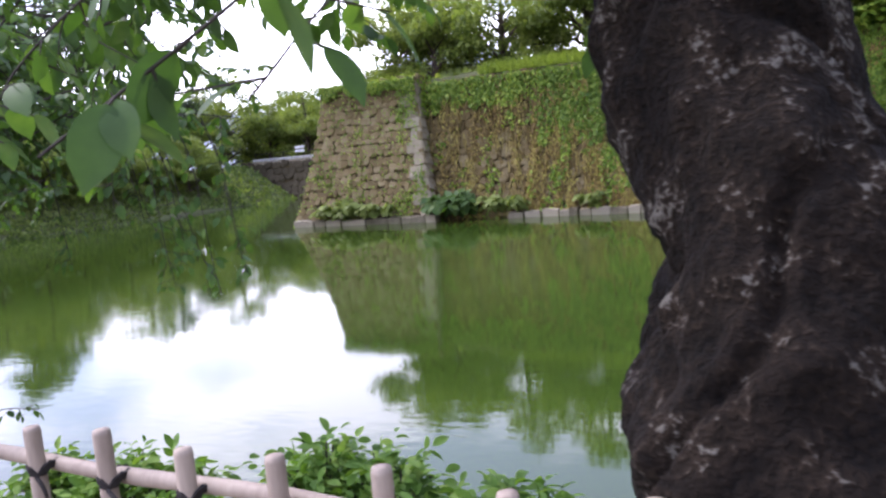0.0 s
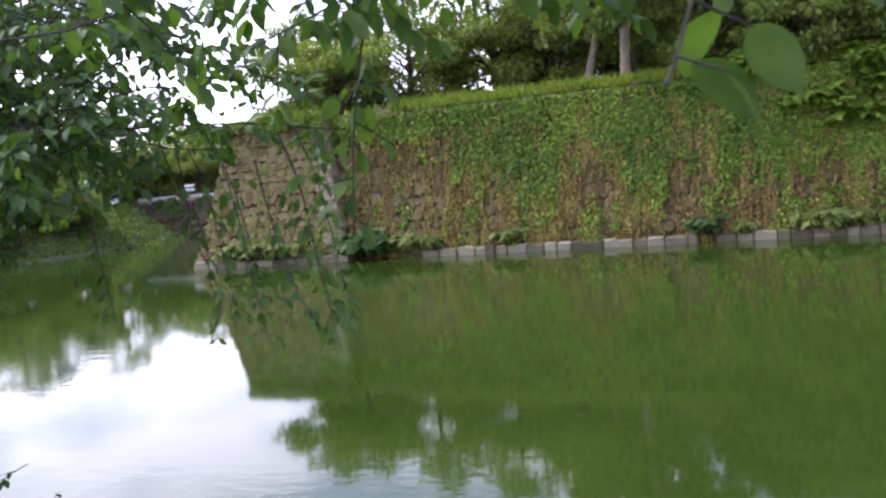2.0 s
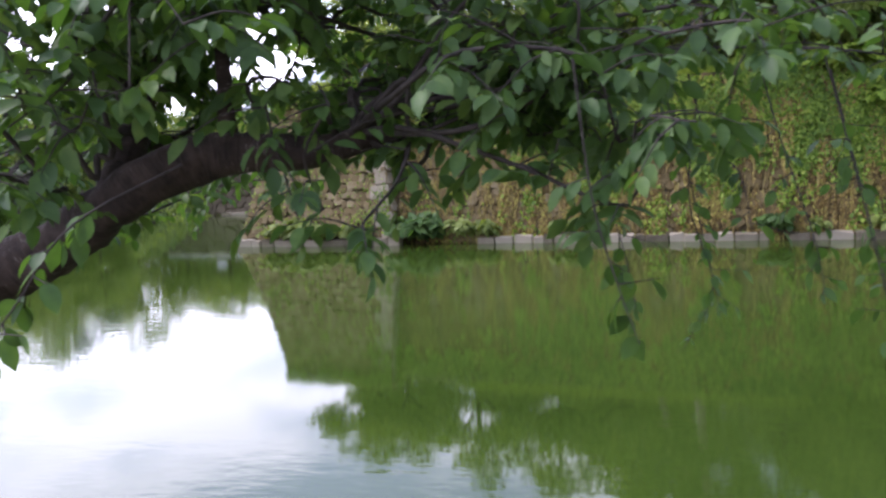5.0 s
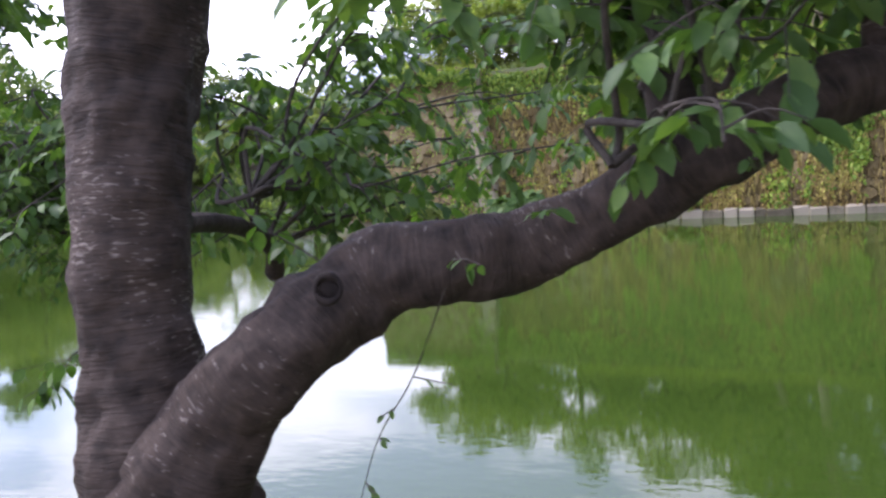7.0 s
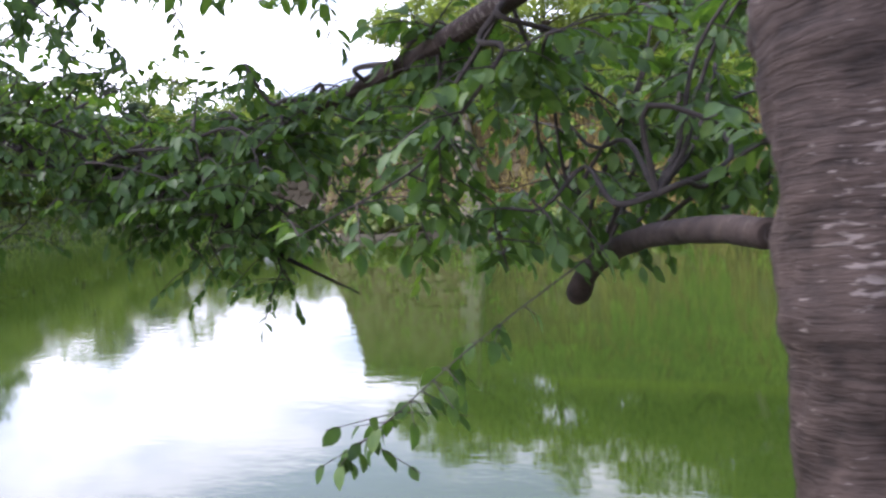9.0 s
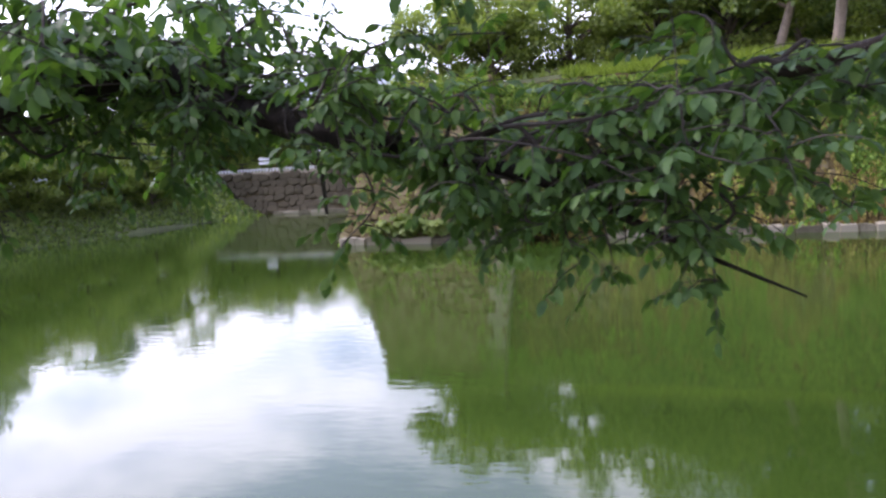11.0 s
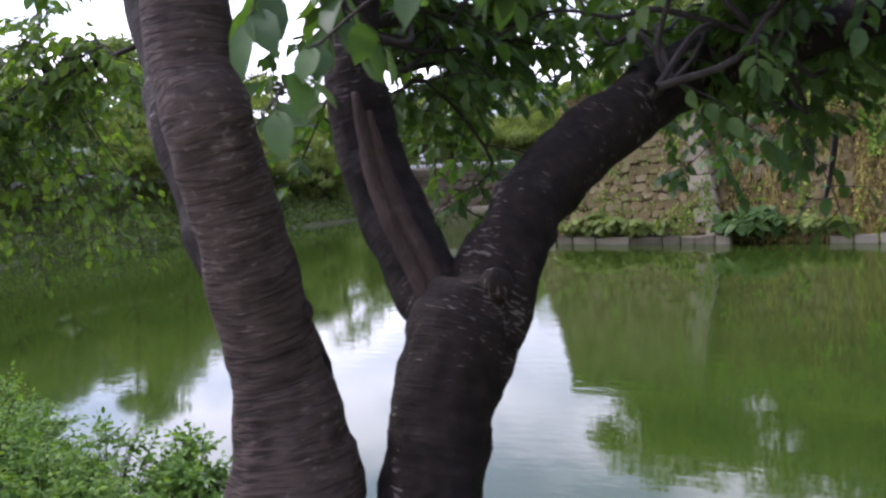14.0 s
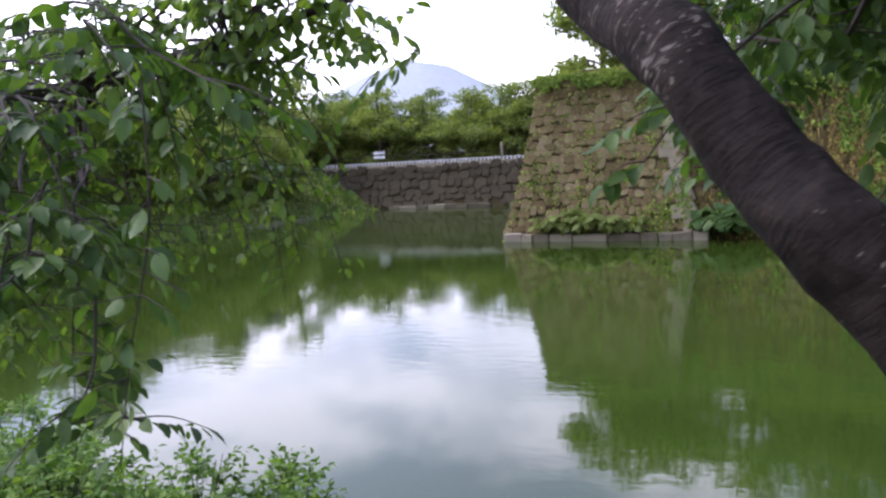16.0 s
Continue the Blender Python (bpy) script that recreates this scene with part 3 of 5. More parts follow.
# ---- trees ----
def grove_tree(name, seed, height, spread, trunk_r, leaf, n_leaf, leaf_mat, bark, low=0.3, lean=0.0, lobes=30):
    """A tree standing at the origin: trunk with limbs, crown of leaf clumps round the limb ends."""
    rng = np.random.default_rng(seed)
    root = new(name)
    b = Build()
    top = np.array([lean * height, rng.normal() * 0.03 * height, height * 0.86])
    mid = top * 0.5 + np.array([rng.normal() * 0.04, rng.normal() * 0.04, 0]) * height
    trunk = [(0, 0, -0.4, trunk_r * 1.35), (0, 0, 0.25, trunk_r * 1.1), (*(mid * 0.6), trunk_r * 0.9), (*mid, trunk_r * 0.75), (*top, trunk_r * 0.12)]
    line = b.tube(trunk, 9, 5, 0.12, 2.0)
    ends, weights = [], []
    for i in range(lobes):
        s = low + (1 - low) * (i + rng.random()) / lobes
        k = min(len(line) - 1, int(s * (len(line) - 1)))
        base, r = line[k][:3], line[k][3]
        ang = i * 2.4 + rng.normal() * 0.4
        reach = spread * (math.sin(math.pi * min(1, 0.18 + 0.80 * (s - low) / (1 - low))) ** 0.7) * rng.uniform(0.65, 1.1)
        tip = base + np.array([math.cos(ang) * reach, math.sin(ang) * reach, reach * rng.uniform(0.05, 0.5)])
        kink = base + (tip - base) * 0.5 + np.array([0, 0, reach * 0.12])
        b.tube([(*base, max(0.02, r * 0.45)), (*kink, max(0.015, r * 0.28)), (*tip, 0.012)], 5, 3)
        for q, wt in ((tip, 1.0), (kink + (tip - kink) * 0.45, 0.7)):
            ends.append(q)
            weights.append(wt * (0.6 + reach / spread))
    piece("trunk", b.mesh("trunk", bark), root)
    ends, weights = np.array(ends), np.array(weights) / sum(weights)
    pick = rng.choice(len(ends), n_leaf, p=weights)
    size_l = spread * 0.25
    d = rand_dirs(rng, n_leaf) * (rng.random((n_leaf, 1)) ** 0.45) * size_l * np.array([1.15, 1.15, 0.6])
    at = ends[pick] + d
    face = rand_dirs(rng, n_leaf) * 0.7 + np.array([0, 0, 1.0])
    along = rand_dirs(rng, n_leaf) + d / size_l * 0.8 + np.array([0, 0, -0.25])
    piece("crown", leaf_mesh("crown", at, along, face, leaf * rng.uniform(0.6, 1.3, n_leaf), leaf_mat, "tri"), root)
    return root


GROVE = [
    grove_tree("tree", 1, 11.0, 3.6, 0.22, 0.29, 9500, M_FARLEAF, M_TRUNK, 0.30),
    grove_tree("tree", 2, 9.0, 3.9, 0.20, 0.27, 9500, M_PALELEAF, M_TRUNK, 0.22, 0.05),
    grove_tree("tree", 3, 14.0, 3.2, 0.20, 0.31, 8000, M_FARLEAF, M_PALETRUNK, 0.42),
    grove_tree("tree", 4, 6.0, 3.2, 0.14, 0.26, 8000, M_PALELEAF, M_TRUNK, 0.10),
    grove_tree("pine_tree", 5, 12.0, 4.2, 0.30, 0.40, 6500, M_PINE, M_TRUNK, 0.45, 0.06, 18),
]
G_LABEL = ["leafy green tree with a dark trunk in the castle grove", "spreading pale green cherry tree with low boughs",
           "tall slender tree with a bare pale trunk", "low bushy young tree with pale green leaves", "dark old pine with layered boughs"]
G_USED = [False] * 5


def plant(kind, x, y, scale=1.0, turn=0.0, group="grove trees"):
    m = pose(x, y, ground_z(x, y) - 0.05, 0, 0, turn) @ Matrix.Diagonal((scale, scale, scale, 1))
    ob = GROVE[kind]
    if G_USED[kind]:
        c = copy_thing(ob, pose(x, y, ground_z(x, y) - 0.05, 0, 0, turn))
        c.scale = (scale,) * 3
        return c
    G_USED[kind] = True
    ob.matrix_basis = m
    return tagged(ob, G_LABEL[kind], "tree", group)


_r = random.Random(7)
# trees on the castle terrace near the wall's edge
for k, x, y, s in ((1, -23.5, 42.5, 0.8), (1, -19.5, 43.5, 0.95), (1, -15.0, 46.0, 1.1), (3, -17.5, 44.0, 0.7), (2, -9.3, 43.0, 1.1), (2, -7.0, 40.2, 1.15),
                   (1, -11.5, 47, 1.1), (1, -3.0, 42.5, 0.9), (0, 0.5, 44, 1.1), (3, 1.5, 40.3, 1.0), (1, 5.0, 41.5, 1.0), (0, 9, 44, 1.2), (1, 13, 42, 1), (0, 18, 44, 1.1),
                   (1, -24.6, 45.5, 0.8), (1, -26.6, 43.2, 0.85)):
    plant(k, x, y, s, _r.uniform(0, 360))
# the grove behind
for i in range(36):
    x = -15 + i * 1.2 + _r.uniform(-1, 1)
    plant(_r.choice((0, 0, 1, 2, 3)), x, _r.uniform(48, 70), _r.uniform(0.8, 1.25), _r.uniform(0, 360))
# the planted bank opposite and the causeway
for i in range(17):
    y = -2 + i * 3.7 + _r.uniform(-1, 1)
    plant(_r.choice((1, 3, 1)), LEFT_X - _r.uniform(3.0, 5.0) - max(0, y - 47) * 0.05, y, _r.uniform(0.6, 0.85), _r.uniform(0, 360), "bank trees")
for i in range(22):
    plant(_r.choice((0, 1, 4, 0)), LEFT_X - _r.uniform(9, 22), -12 + i * 4 + _r.uniform(-2, 2), _r.uniform(1.0, 1.35), _r.uniform(0, 360), "bank trees")
for i in range(16):
    plant(_r.choice((1, 1, 1)), -66 + i * 2.5 + _r.uniform(-1, 1), FAR_Y + _r.uniform(6, 11), _r.uniform(0.85, 1.12), _r.uniform(0, 360), "causeway trees")
for i in range(14):
    plant(_r.choice((0, 0, 1)), -90 + i * 5 + _r.uniform(-2, 2), FAR_Y + _r.uniform(20, 40), _r.uniform(0.8, 1.1), _r.uniform(0, 360), "causeway trees")


# ---- trees on the near bank ----
def near_tree(name, label, limbs, mat, twigs=()):
    root = empty(name, label, "tree")
    for part_name, pts, seg, lump, ls in limbs:
        b = Build()
        b.tube(pts, seg, 20 if seg > 90 else 14 if seg > 60 else 10, lump, ls, furrow=0.14 if seg > 90 else 0.0)
        piece(part_name, b.mesh(part_name, mat), root)
    return root


tree_rough = near_tree("cherry_tree", "old cherry tree trunk with rough dark lichen-flecked bark", [
    ("trunk", [(-0.95, 1.1, 1.7, 0.6), (-0.98, 1.1, 2.3, 0.46), (-1.0, 1.12, 2.8, 0.37), (-1.04, 1.22, 3.1, 0.315), (-1.06, 1.40, 3.46, 0.29), (-1.2, 1.58, 3.9, 0.275), (-1.25, 1.6, 4.9, 0.26), (-1.35, 1.7, 6.4, 0.18)], 180, 0.16, 3.0),
], M_BARK)
tree_a = near_tree("cherry_tree", "forked cherry tree with one upright trunk and one low bough", [
    ("trunk", [(-9.2, 1.93, 1.6, 0.44), (-9.18, 1.96, 2.3, 0.33), (-9.17, 1.88, 2.75, 0.235), (-9.2, 1.91, 3.1, 0.178), (-9.225, 1.93, 3.38, 0.170), (-9.23, 2.0, 3.8, 0.180), (-9.235, 2.08, 4.14, 0.20), (-9.04, 2.15, 5.2, 0.16), (-8.9, 2.2, 6.6, 0.07)], 62, 0.15, 7.0),
    ("bough", [(-9.107, 1.78, 2.6, 0.22), (-8.92, 1.86, 2.95, 0.155), (-8.72, 1.92, 3.16, 0.134), (-8.54, 2.13, 3.325, 0.136), (-8.33, 2.19, 3.375, 0.119), (-8.12, 2.34, 3.39, 0.116), (-7.77, 2.34, 3.545, 0.098), (-7.55, 2.30, 3.645, 0.090), (-7.286, 2.426, 3.775, 0.088), (-6.92, 2.65, 3.79, 0.06), (-6.72, 2.8, 3.85, 0.045)], 50, 0.20, 7.0),
    ("limb", [(-7.66, 2.35, 3.62, 0.07), (-7.75, 2.6, 3.85, 0.068), (-7.82, 2.78, 4.15, 0.062), (-7.8, 2.9, 5.2, 0.03)], 18, 0.1, 5.0),
    ("limb", [(-7.2, 2.48, 3.78, 0.045), (-7.22, 2.5, 4.0, 0.03), (-7.25, 2.55, 4.5, 0.025)], 12, 0.1, 5.0),
    ("cut_branch", [(-9.4, 2.3, 3.5, 0.04), (-9.62, 2.8, 3.46, 0.04), (-9.88, 3.35, 3.36, 0.042), (-10.1, 3.8, 3.2, 0.046), (-10.18, 3.9, 3.08, 0.056), (-10.2, 3.93, 3.04, 0.04)], 14, 0.15, 8.0),
], M_CHERRYGREY)
tree_b = near_tree("cherry_tree", "cherry tree with pale ringed trunk and dark leaning second stem", [
    ("trunk", [(-16.412, 1.91, 1.6, 0.296), (-16.405, 1.86, 2.5, 0.20), (-16.44, 1.92, 2.83, 0.188), (-16.47, 1.93, 3.07, 0.148), (-16.495, 1.92, 3.25, 0.128), (-16.51, 1.82, 3.68, 0.119), (-16.52, 1.76, 3.9, 0.113), (-16.57, 1.78, 4.13, 0.110), (-16.64, 1.8, 5.2, 0.098), (-16.7, 1.9, 6.5, 0.05)], 54, 0.13, 7.0),
], M_CHERRY)
_b = Build()
_b.tube([(-16.51, 1.94, 2.74, 0.111), (-16.55, 2.06, 3.10, 0.128), (-16.74, 2.13, 3.38, 0.112), (-16.86, 2.15, 3.52, 0.116), (-17.02, 2.24, 3.69, 0.112), (-17.22, 2.33, 3.99, 0.108), (-17.44, 2.53, 4.19, 0.114), (-17.78, 2.72, 4.67, 0.105), (-18.4, 3.1, 5.6, 0.05)], 48, 8, 0.14, 7.0)
piece("stem", _b.mesh("stem", M_CHERRYDARK), tree_b, "dark leaning second stem")
tree_c = near_tree("cherry_tree", "dark forked cherry tree with a long bough arching over water", [
    ("trunk", [(-16.233, 2.1, 1.41, 0.272), (-16.2, 2.09, 2.36, 0.165), (-16.125, 2.14, 2.85, 0.147), (-16.122, 2.21, 3.06, 0.144), (-16.11, 2.30, 3.26, 0.155), (-16.08, 2.35, 3.38, 0.115), (-16.08, 2.36, 3.42, 0.04)], 54, 0.14, 7.0),
    ("stem", [(-16.09, 2.27, 3.02, 0.10), (-16.14, 2.31, 3.24, 0.112), (-16.26, 2.36, 3.41, 0.107), (-16.44, 2.426, 3.725, 0.109), (-16.508, 2.434, 3.988, 0.111), (-16.523, 2.436, 4.215, 0.095), (-16.545, 2.503, 5.4, 0.051)], 42, 0.15, 7.0),
    ("bough", [(-16.14, 2.24, 2.85, 0.08), (-16.09, 2.36, 3.22, 0.145), (-16.01, 2.55, 3.54, 0.112), (-15.98, 2.69, 3.66, 0.119), (-15.79, 2.965, 3.885, 0.115), (-15.50, 3.38, 4.11, 0.114), (-15.0, 3.5, 4.215, 0.088), (-14.65, 3.9, 4.32, 0.10), (-14.25, 4.0, 4.12, 0.09), (-13.72, 4.0, 3.94, 0.075), (-13.05, 4.0, 3.78, 0.05), (-12.42, 4.0, 3.58, 0.03), (-11.9, 4.0, 3.30, 0.016), (-11.36, 4.0, 3.05, 0.005)], 44, 0.18, 7.0),
], M_CHERRYDARK)
for k, (dx, dy) in enumerate(((0.075, -0.075), (0.045, -0.095))):
    _b = Build()
    _b.tube([(-16.10 + dx * 0.7, 2.27 + dy * 0.8, 3.16, 0.012), (-16.25 + dx, 2.36 + dy, 3.40, 0.030), (-16.35 + dx, 2.39 + dy, 3.56, 0.034), (-16.44 + dx, 2.426 + dy, 3.725, 0.030),
             (-16.5 + dx, 2.434 + dy, 3.93 + 0.06 * k, 0.014)], 12, 8, 0.25, 16.0)
    piece("bark_ridge", _b.mesh("bark_ridge", M_RIDGE), tree_c, "reddish ridge of healed wood")


def knot(root, at, towards, size):
    """A healed branch scar: a rolled ring of bark round a sunken middle."""
    d = Vector(towards).normalized()
    a = d.orthogonal().normalized()
    c = d.cross(a)
    p = Vector(at)
    b = Build()
    ring = [(*(p + (a * math.cos(t) + c * math.sin(t)) * size), size * (0.26 + 0.1 * math.sin(2 * t))) for t in np.linspace(0, 2 * math.pi, 15)]
    b.tube(ring, 8, 1, 0.35, 14.0, cap=False)
    b.tube([(*(p - d * size * 0.5), size), (*(p - d * size * 0.12), size * 0.8), (*(p - d * size * 0.1), size * 0.1)], 10, 1, 0.15, 20.0)
    piece("knot", b.mesh("knot", M_CHERRYDARK), root, "healed round branch scar")


def burl(root, at, size, mat, out):
    b = Build()
    p, o = Vector(at), Vector(out).normalized()
    b.tube([(*(p + o * size * k), size * r) for k, r in ((-1.0, 0.5), (-0.5, 0.95), (0.0, 1.0), (0.4, 0.8), (0.75, 0.4), (0.85, 0.05))], 14, 3, 0.25, 14.0)
    piece("burl", b.mesh("burl", mat), root)


knot(tree_a, (-8.49, 1.855, 3.36), (0.35, -0.93, 0.2), 0.034)
burl(tree_a, (-8.72, 1.9, 3.25), 0.06, M_CHERRYDARK, (-0.4, -0.2, 0.8))
burl(tree_b, (-16.42, 1.95, 3.36), 0.05, M_CHERRY, (0.9, 0.4, 0.1))
burl(tree_c, (-15.97, 2.3, 3.40), 0.05, M_CHERRYDARK, (0.9, 0.3, 0.1))
burl(tree_rough, (-1.26, 1.33, 3.42), 0.05, M_BARK, (-0.8, -0.3, -0.4))


# ---- plants on the castle wall ----
def scatter_on(face, n, rng, want, out=0.12):
    """Places on a face where the share want(x, z) allows, with outward normals."""
    pts = []
    while len(pts) < n:
        u, v = rng.random(), rng.random()
        p = face.at(u, v)
        if p.x < 14 and rng.random() < want(p.x, p.z, v):
            pts.append(face.at(u, v, out + rng.uniform(0, 0.22)))
    return np.array(pts)


def clumpy(x, z, s=0.45, off=0.0):
    return noise.fractal(Vector((x * s, off, z * s * 0.55)), 0.8, 2.0, 4)


def ivy_want(x, z, v):
    edge = 0.50 + 0.40 * clumpy(x, 0, 0.4, 3.0) + 0.12 * clumpy(x, z, 1.4, 1.0)
    if x < -15.5:
        edge = 0.80 + 0.1 * clumpy(x, 0, 0.9, 3.0)
    if x > -3.0:
        edge -= 0.12
    full = 1.0 if v > edge else max(0.0, 0.06 + 0.7 * (clumpy(x, z, 0.8, 8.0) - 0.10)) * (1 if x > -16 else 0.4)
    return full * (0.2 + 0.8 * min(1, max(0, 0.5 + 1.8 * clumpy(x, z, 1.1, 5.0))))


def vine_want(x, z, v):
    if v > 0.9:
        return 0.05
    streak = noise.fractal(Vector((x * 1.7, 2.0, z * 0.25)), 0.9, 2.0, 3)
    return max(0.0, min(1.0, 0.42 + 1.5 * streak)) * (0.22 if x < -16 else 1.0)


def wall_leaves(name, face, n, seed, want, size, mat, label, category, hang=0.8, out=0.10, shape="tri"):
    rng = random.Random(seed)
    nr = np.random.default_rng(seed)
    at = scatter_on(face, n, rng, want, out)
    normal = np.array(face.n) * 1.0
    along = nr.normal(size=(n, 3)) * 0.5 + np.array([0, 0, -hang])
    fc = nr.normal(size=(n, 3)) * 0.45 + normal + np.array([0, 0, 0.5])
    ob = thing(name, leaf_mesh(name, at, along, fc, size * nr.uniform(0.6, 1.4, n), mat, shape), label, category, kind="stuff")
    return ob


wall_leaves("ivy", F_LONG, 62000, 11, ivy_want, 0.19, M_IVY, "dense green ivy hanging over the castle wall", "ivy")
wall_leaves("vines", F_LONG, 52000, 12, vine_want, 0.12, M_DRYVINE, "dry yellowish vines trailing down the castle wall", "vines", 1.4, 0.06)
wall_leaves("vine_stems", F_LONG, 15000, 15, lambda x, z, v: vine_want(x, z, v) + 0.15, 0.75, M_DRYSTEM, "thin brown vine stems hanging on the castle wall", "vines", 4.0, 0.03, "blade")
wall_leaves("creeper", F_FRONT, 5500, 13, lambda x, z, v: (1.0 if v > 0.93 + 0.07 * clumpy(x, 0, 0.9) else 0.0) + max(0, clumpy(x, z, 0.55, 4.0) - 0.12) * 0.5 + 0.03, 0.13, M_IVY,
            "thin creeper and grass on the bastion face", "creeper")
wall_leaves("creeper", F_RETURN, 900, 14, lambda x, z, v: 1.0 if v > 0.72 else 0.1, 0.2, M_IVY, "creeper on the side of the bastion", "creeper")


def tuft_row(name, x0, x1, y0, y1, n, size, mat, label, seed, upright=1.0):
    rng = np.random.default_rng(seed)
    x, y = rng.uniform(x0, x1, n), rng.uniform(y0, y1, n)
    z = np.array([max(ground_z(a, b), WALL_H - 0.27 if b > 37 and a > BAS_X0 + 1 and b < 48 else -9) for a, b in zip(x, y)]) - 0.03
    along = rng.normal(size=(n, 3)) * 0.45 + np.array([0, -0.15, upright])
    face = rng.normal(size=(n, 3)) + np.array([0, -1.0, 0.4])
    thing(name, leaf_mesh(name, np.stack([x, y, z], 1), along, face, size * rng.uniform(0.5, 1.4, n), mat, "blade" if upright > 0.5 else "tri"), label, "grass", kind="stuff")


tuft_row("grass", -19.0, 12.0, 38.72, 39.9, 9000, 0.55, M_GRASS, "bright unmown grass along the wall top", 21)
tuft_row("grass", -28.4, -22.5, 38.15, 39.4, 2600, 0.5, M_GRASS, "rough grass on the bastion top", 22)
tuft_row("undergrowth", -22.0, 12.0, 39.5, 47.0, 9000, 0.38, M_PALELEAF, "low pale undergrowth below the grove", 23, 0.45)
tuft_row("bank_shrubs", LEFT_X - 5.5, LEFT_X + 0.35, -2.0, 47.0, 20000, 0.34, M_FARLEAF, "low green cover on the opposite bank", 24, 0.3)
tuft_row("bank_shrubs", LEFT_X - 9.0, LEFT_X - 0.5, 46.0, 66.0, 9000, 0.36, M_FARLEAF, "low green cover at the head of the moat", 25, 0.3)


def rosette(name, at, reach, n, mat, label, category, seed, group="plants at the wall foot", blade=0.5):
    """A plant of arching fronds, each set with leaflets."""
    rng = np.random.default_rng(seed)
    root = empty(name, label, category, at, group)
    b = Build()
    pts, along, face = [], [], []
    for i in range(n):
        a = rng.uniform(0, 2 * math.pi)
        r = reach * rng.uniform(0.5, 1.0)
        tip = np.array([math.cos(a) * r, math.sin(a) * r * 0.7 - 0.25 * r, r * rng.uniform(0.15, 0.9)])
        mid = tip * 0.55 + np.array([0, 0, r * 0.28])
        line = b.tube([(0, 0, -0.15, 0.02), (*mid, 0.014), (*tip, 0.005)], 4, 4, cap=False)
        for q, p in zip(line[2:], line[1:]):
            d = q[:3] - p[:3]
            s = np.cross(d, (0, 0, 1))
            for sg in (-1, 1):
                pts.append(q[:3])
                along.append(s * sg * 1.2 + d * 0.7 + np.array([0, 0, -0.05]))
                face.append((0, -0.3, 1) + rng.normal(size=3) * 0.25)
    piece("stem", b.mesh("stem", mat), root)
    piece("foliage", leaf_mesh("foliage", pts, np.array(along), np.array(face), np.full(len(pts), reach * blade) * rng.uniform(0.6, 1.1, len(pts)), mat, "tri"), root)
    return root


_rr = random.Random(3)
for i, (x, y, r, k) in enumerate([(-26.9, 36.0, 0.9, 0), (-26.0, 36.1, 1.1, 0), (-25.0, 36.1, 0.9, 0), (-27.8, 36.0, 0.7, 0), (-24.0, 36.1, 0.7, 0),
                                  (-20.0, 36.3, 1.4, 1), (-19.5, 36.5, 1.1, 1), (-17.7, 36.6, 0.8, 0), (-16.9, 36.6, 0.9, 0), (-16.2, 36.6, 0.6, 0), (-12.6, 36.5, 0.7, 0),
                                  (0.4, 36.6, 0.8, 0), (1.4, 36.6, 1.0, 0), (2.2, 36.6, 0.8, 0), (-2.0, 36.5, 0.5, 0), (-3.5, 36.6, 0.9, 1)]):
    rosette("wall_foot_plant", (x, y, 0.5), r, 16 if k == 0 else 26, M_PALELEAF if k == 0 else M_LEAF,
            "pale green fern-like plant at the wall foot" if k == 0 else "dark green leafy bush at the wall foot", "plant", 60 + i)

# overhanging shrubs at the long wall's far part
for i, (x, z) in enumerate([(1.2, 5.6), (2.6, 4.6), (4.2, 5.8), (5.5, 4.4), (3.6, 7.0), (7.0, 6.0), (-1.0, 7.2)]):
    v = z / F_LONG.h
    p = F_LONG.at((x - F_LONG.a.x) / F_LONG.len, min(v, 0.98), 0.1)
    rosette("wall_shrub", p, 1.5, 34, M_IVY, "leafy shrub rooted in the wall and hanging out", "shrub", 90 + i, "shrubs on the long wall", 0.3)


# ---- trees and plants of the near bank ----
def twig_leaves(rng, base, tip, count, size, pts, along, face, sizes, droop=0.6):
    """Leaves set alternately along a twig from base to tip."""
    d = tip - base
    ln = np.linalg.norm(d)
    d = d / max(ln, 1e-6)
    s = np.cross(d, (0, 0, 1.0))
    s = s / max(np.linalg.norm(s), 1e-3)
    for k in range(count):
        f = (k + 0.6) / count
        p = base + (tip - base) * f
        sg = 1 if k % 2 else -1
        a = d * rng.uniform(0.35, 0.9) + s * sg * rng.uniform(0.5, 1.1) + np.array([0, 0, -droop * rng.uniform(0.3, 1.3)]) + rng.normal(size=3) * 0.18
        if k == count - 1:
            a = d + np.array([0, 0, -droop])
        pts.append(p)
        along.append(a)
        face.append(np.array([0, 0, 1.0]) + rng.normal(size=3) * 0.45)
        sizes.append(size * rng.uniform(0.65, 1.15))


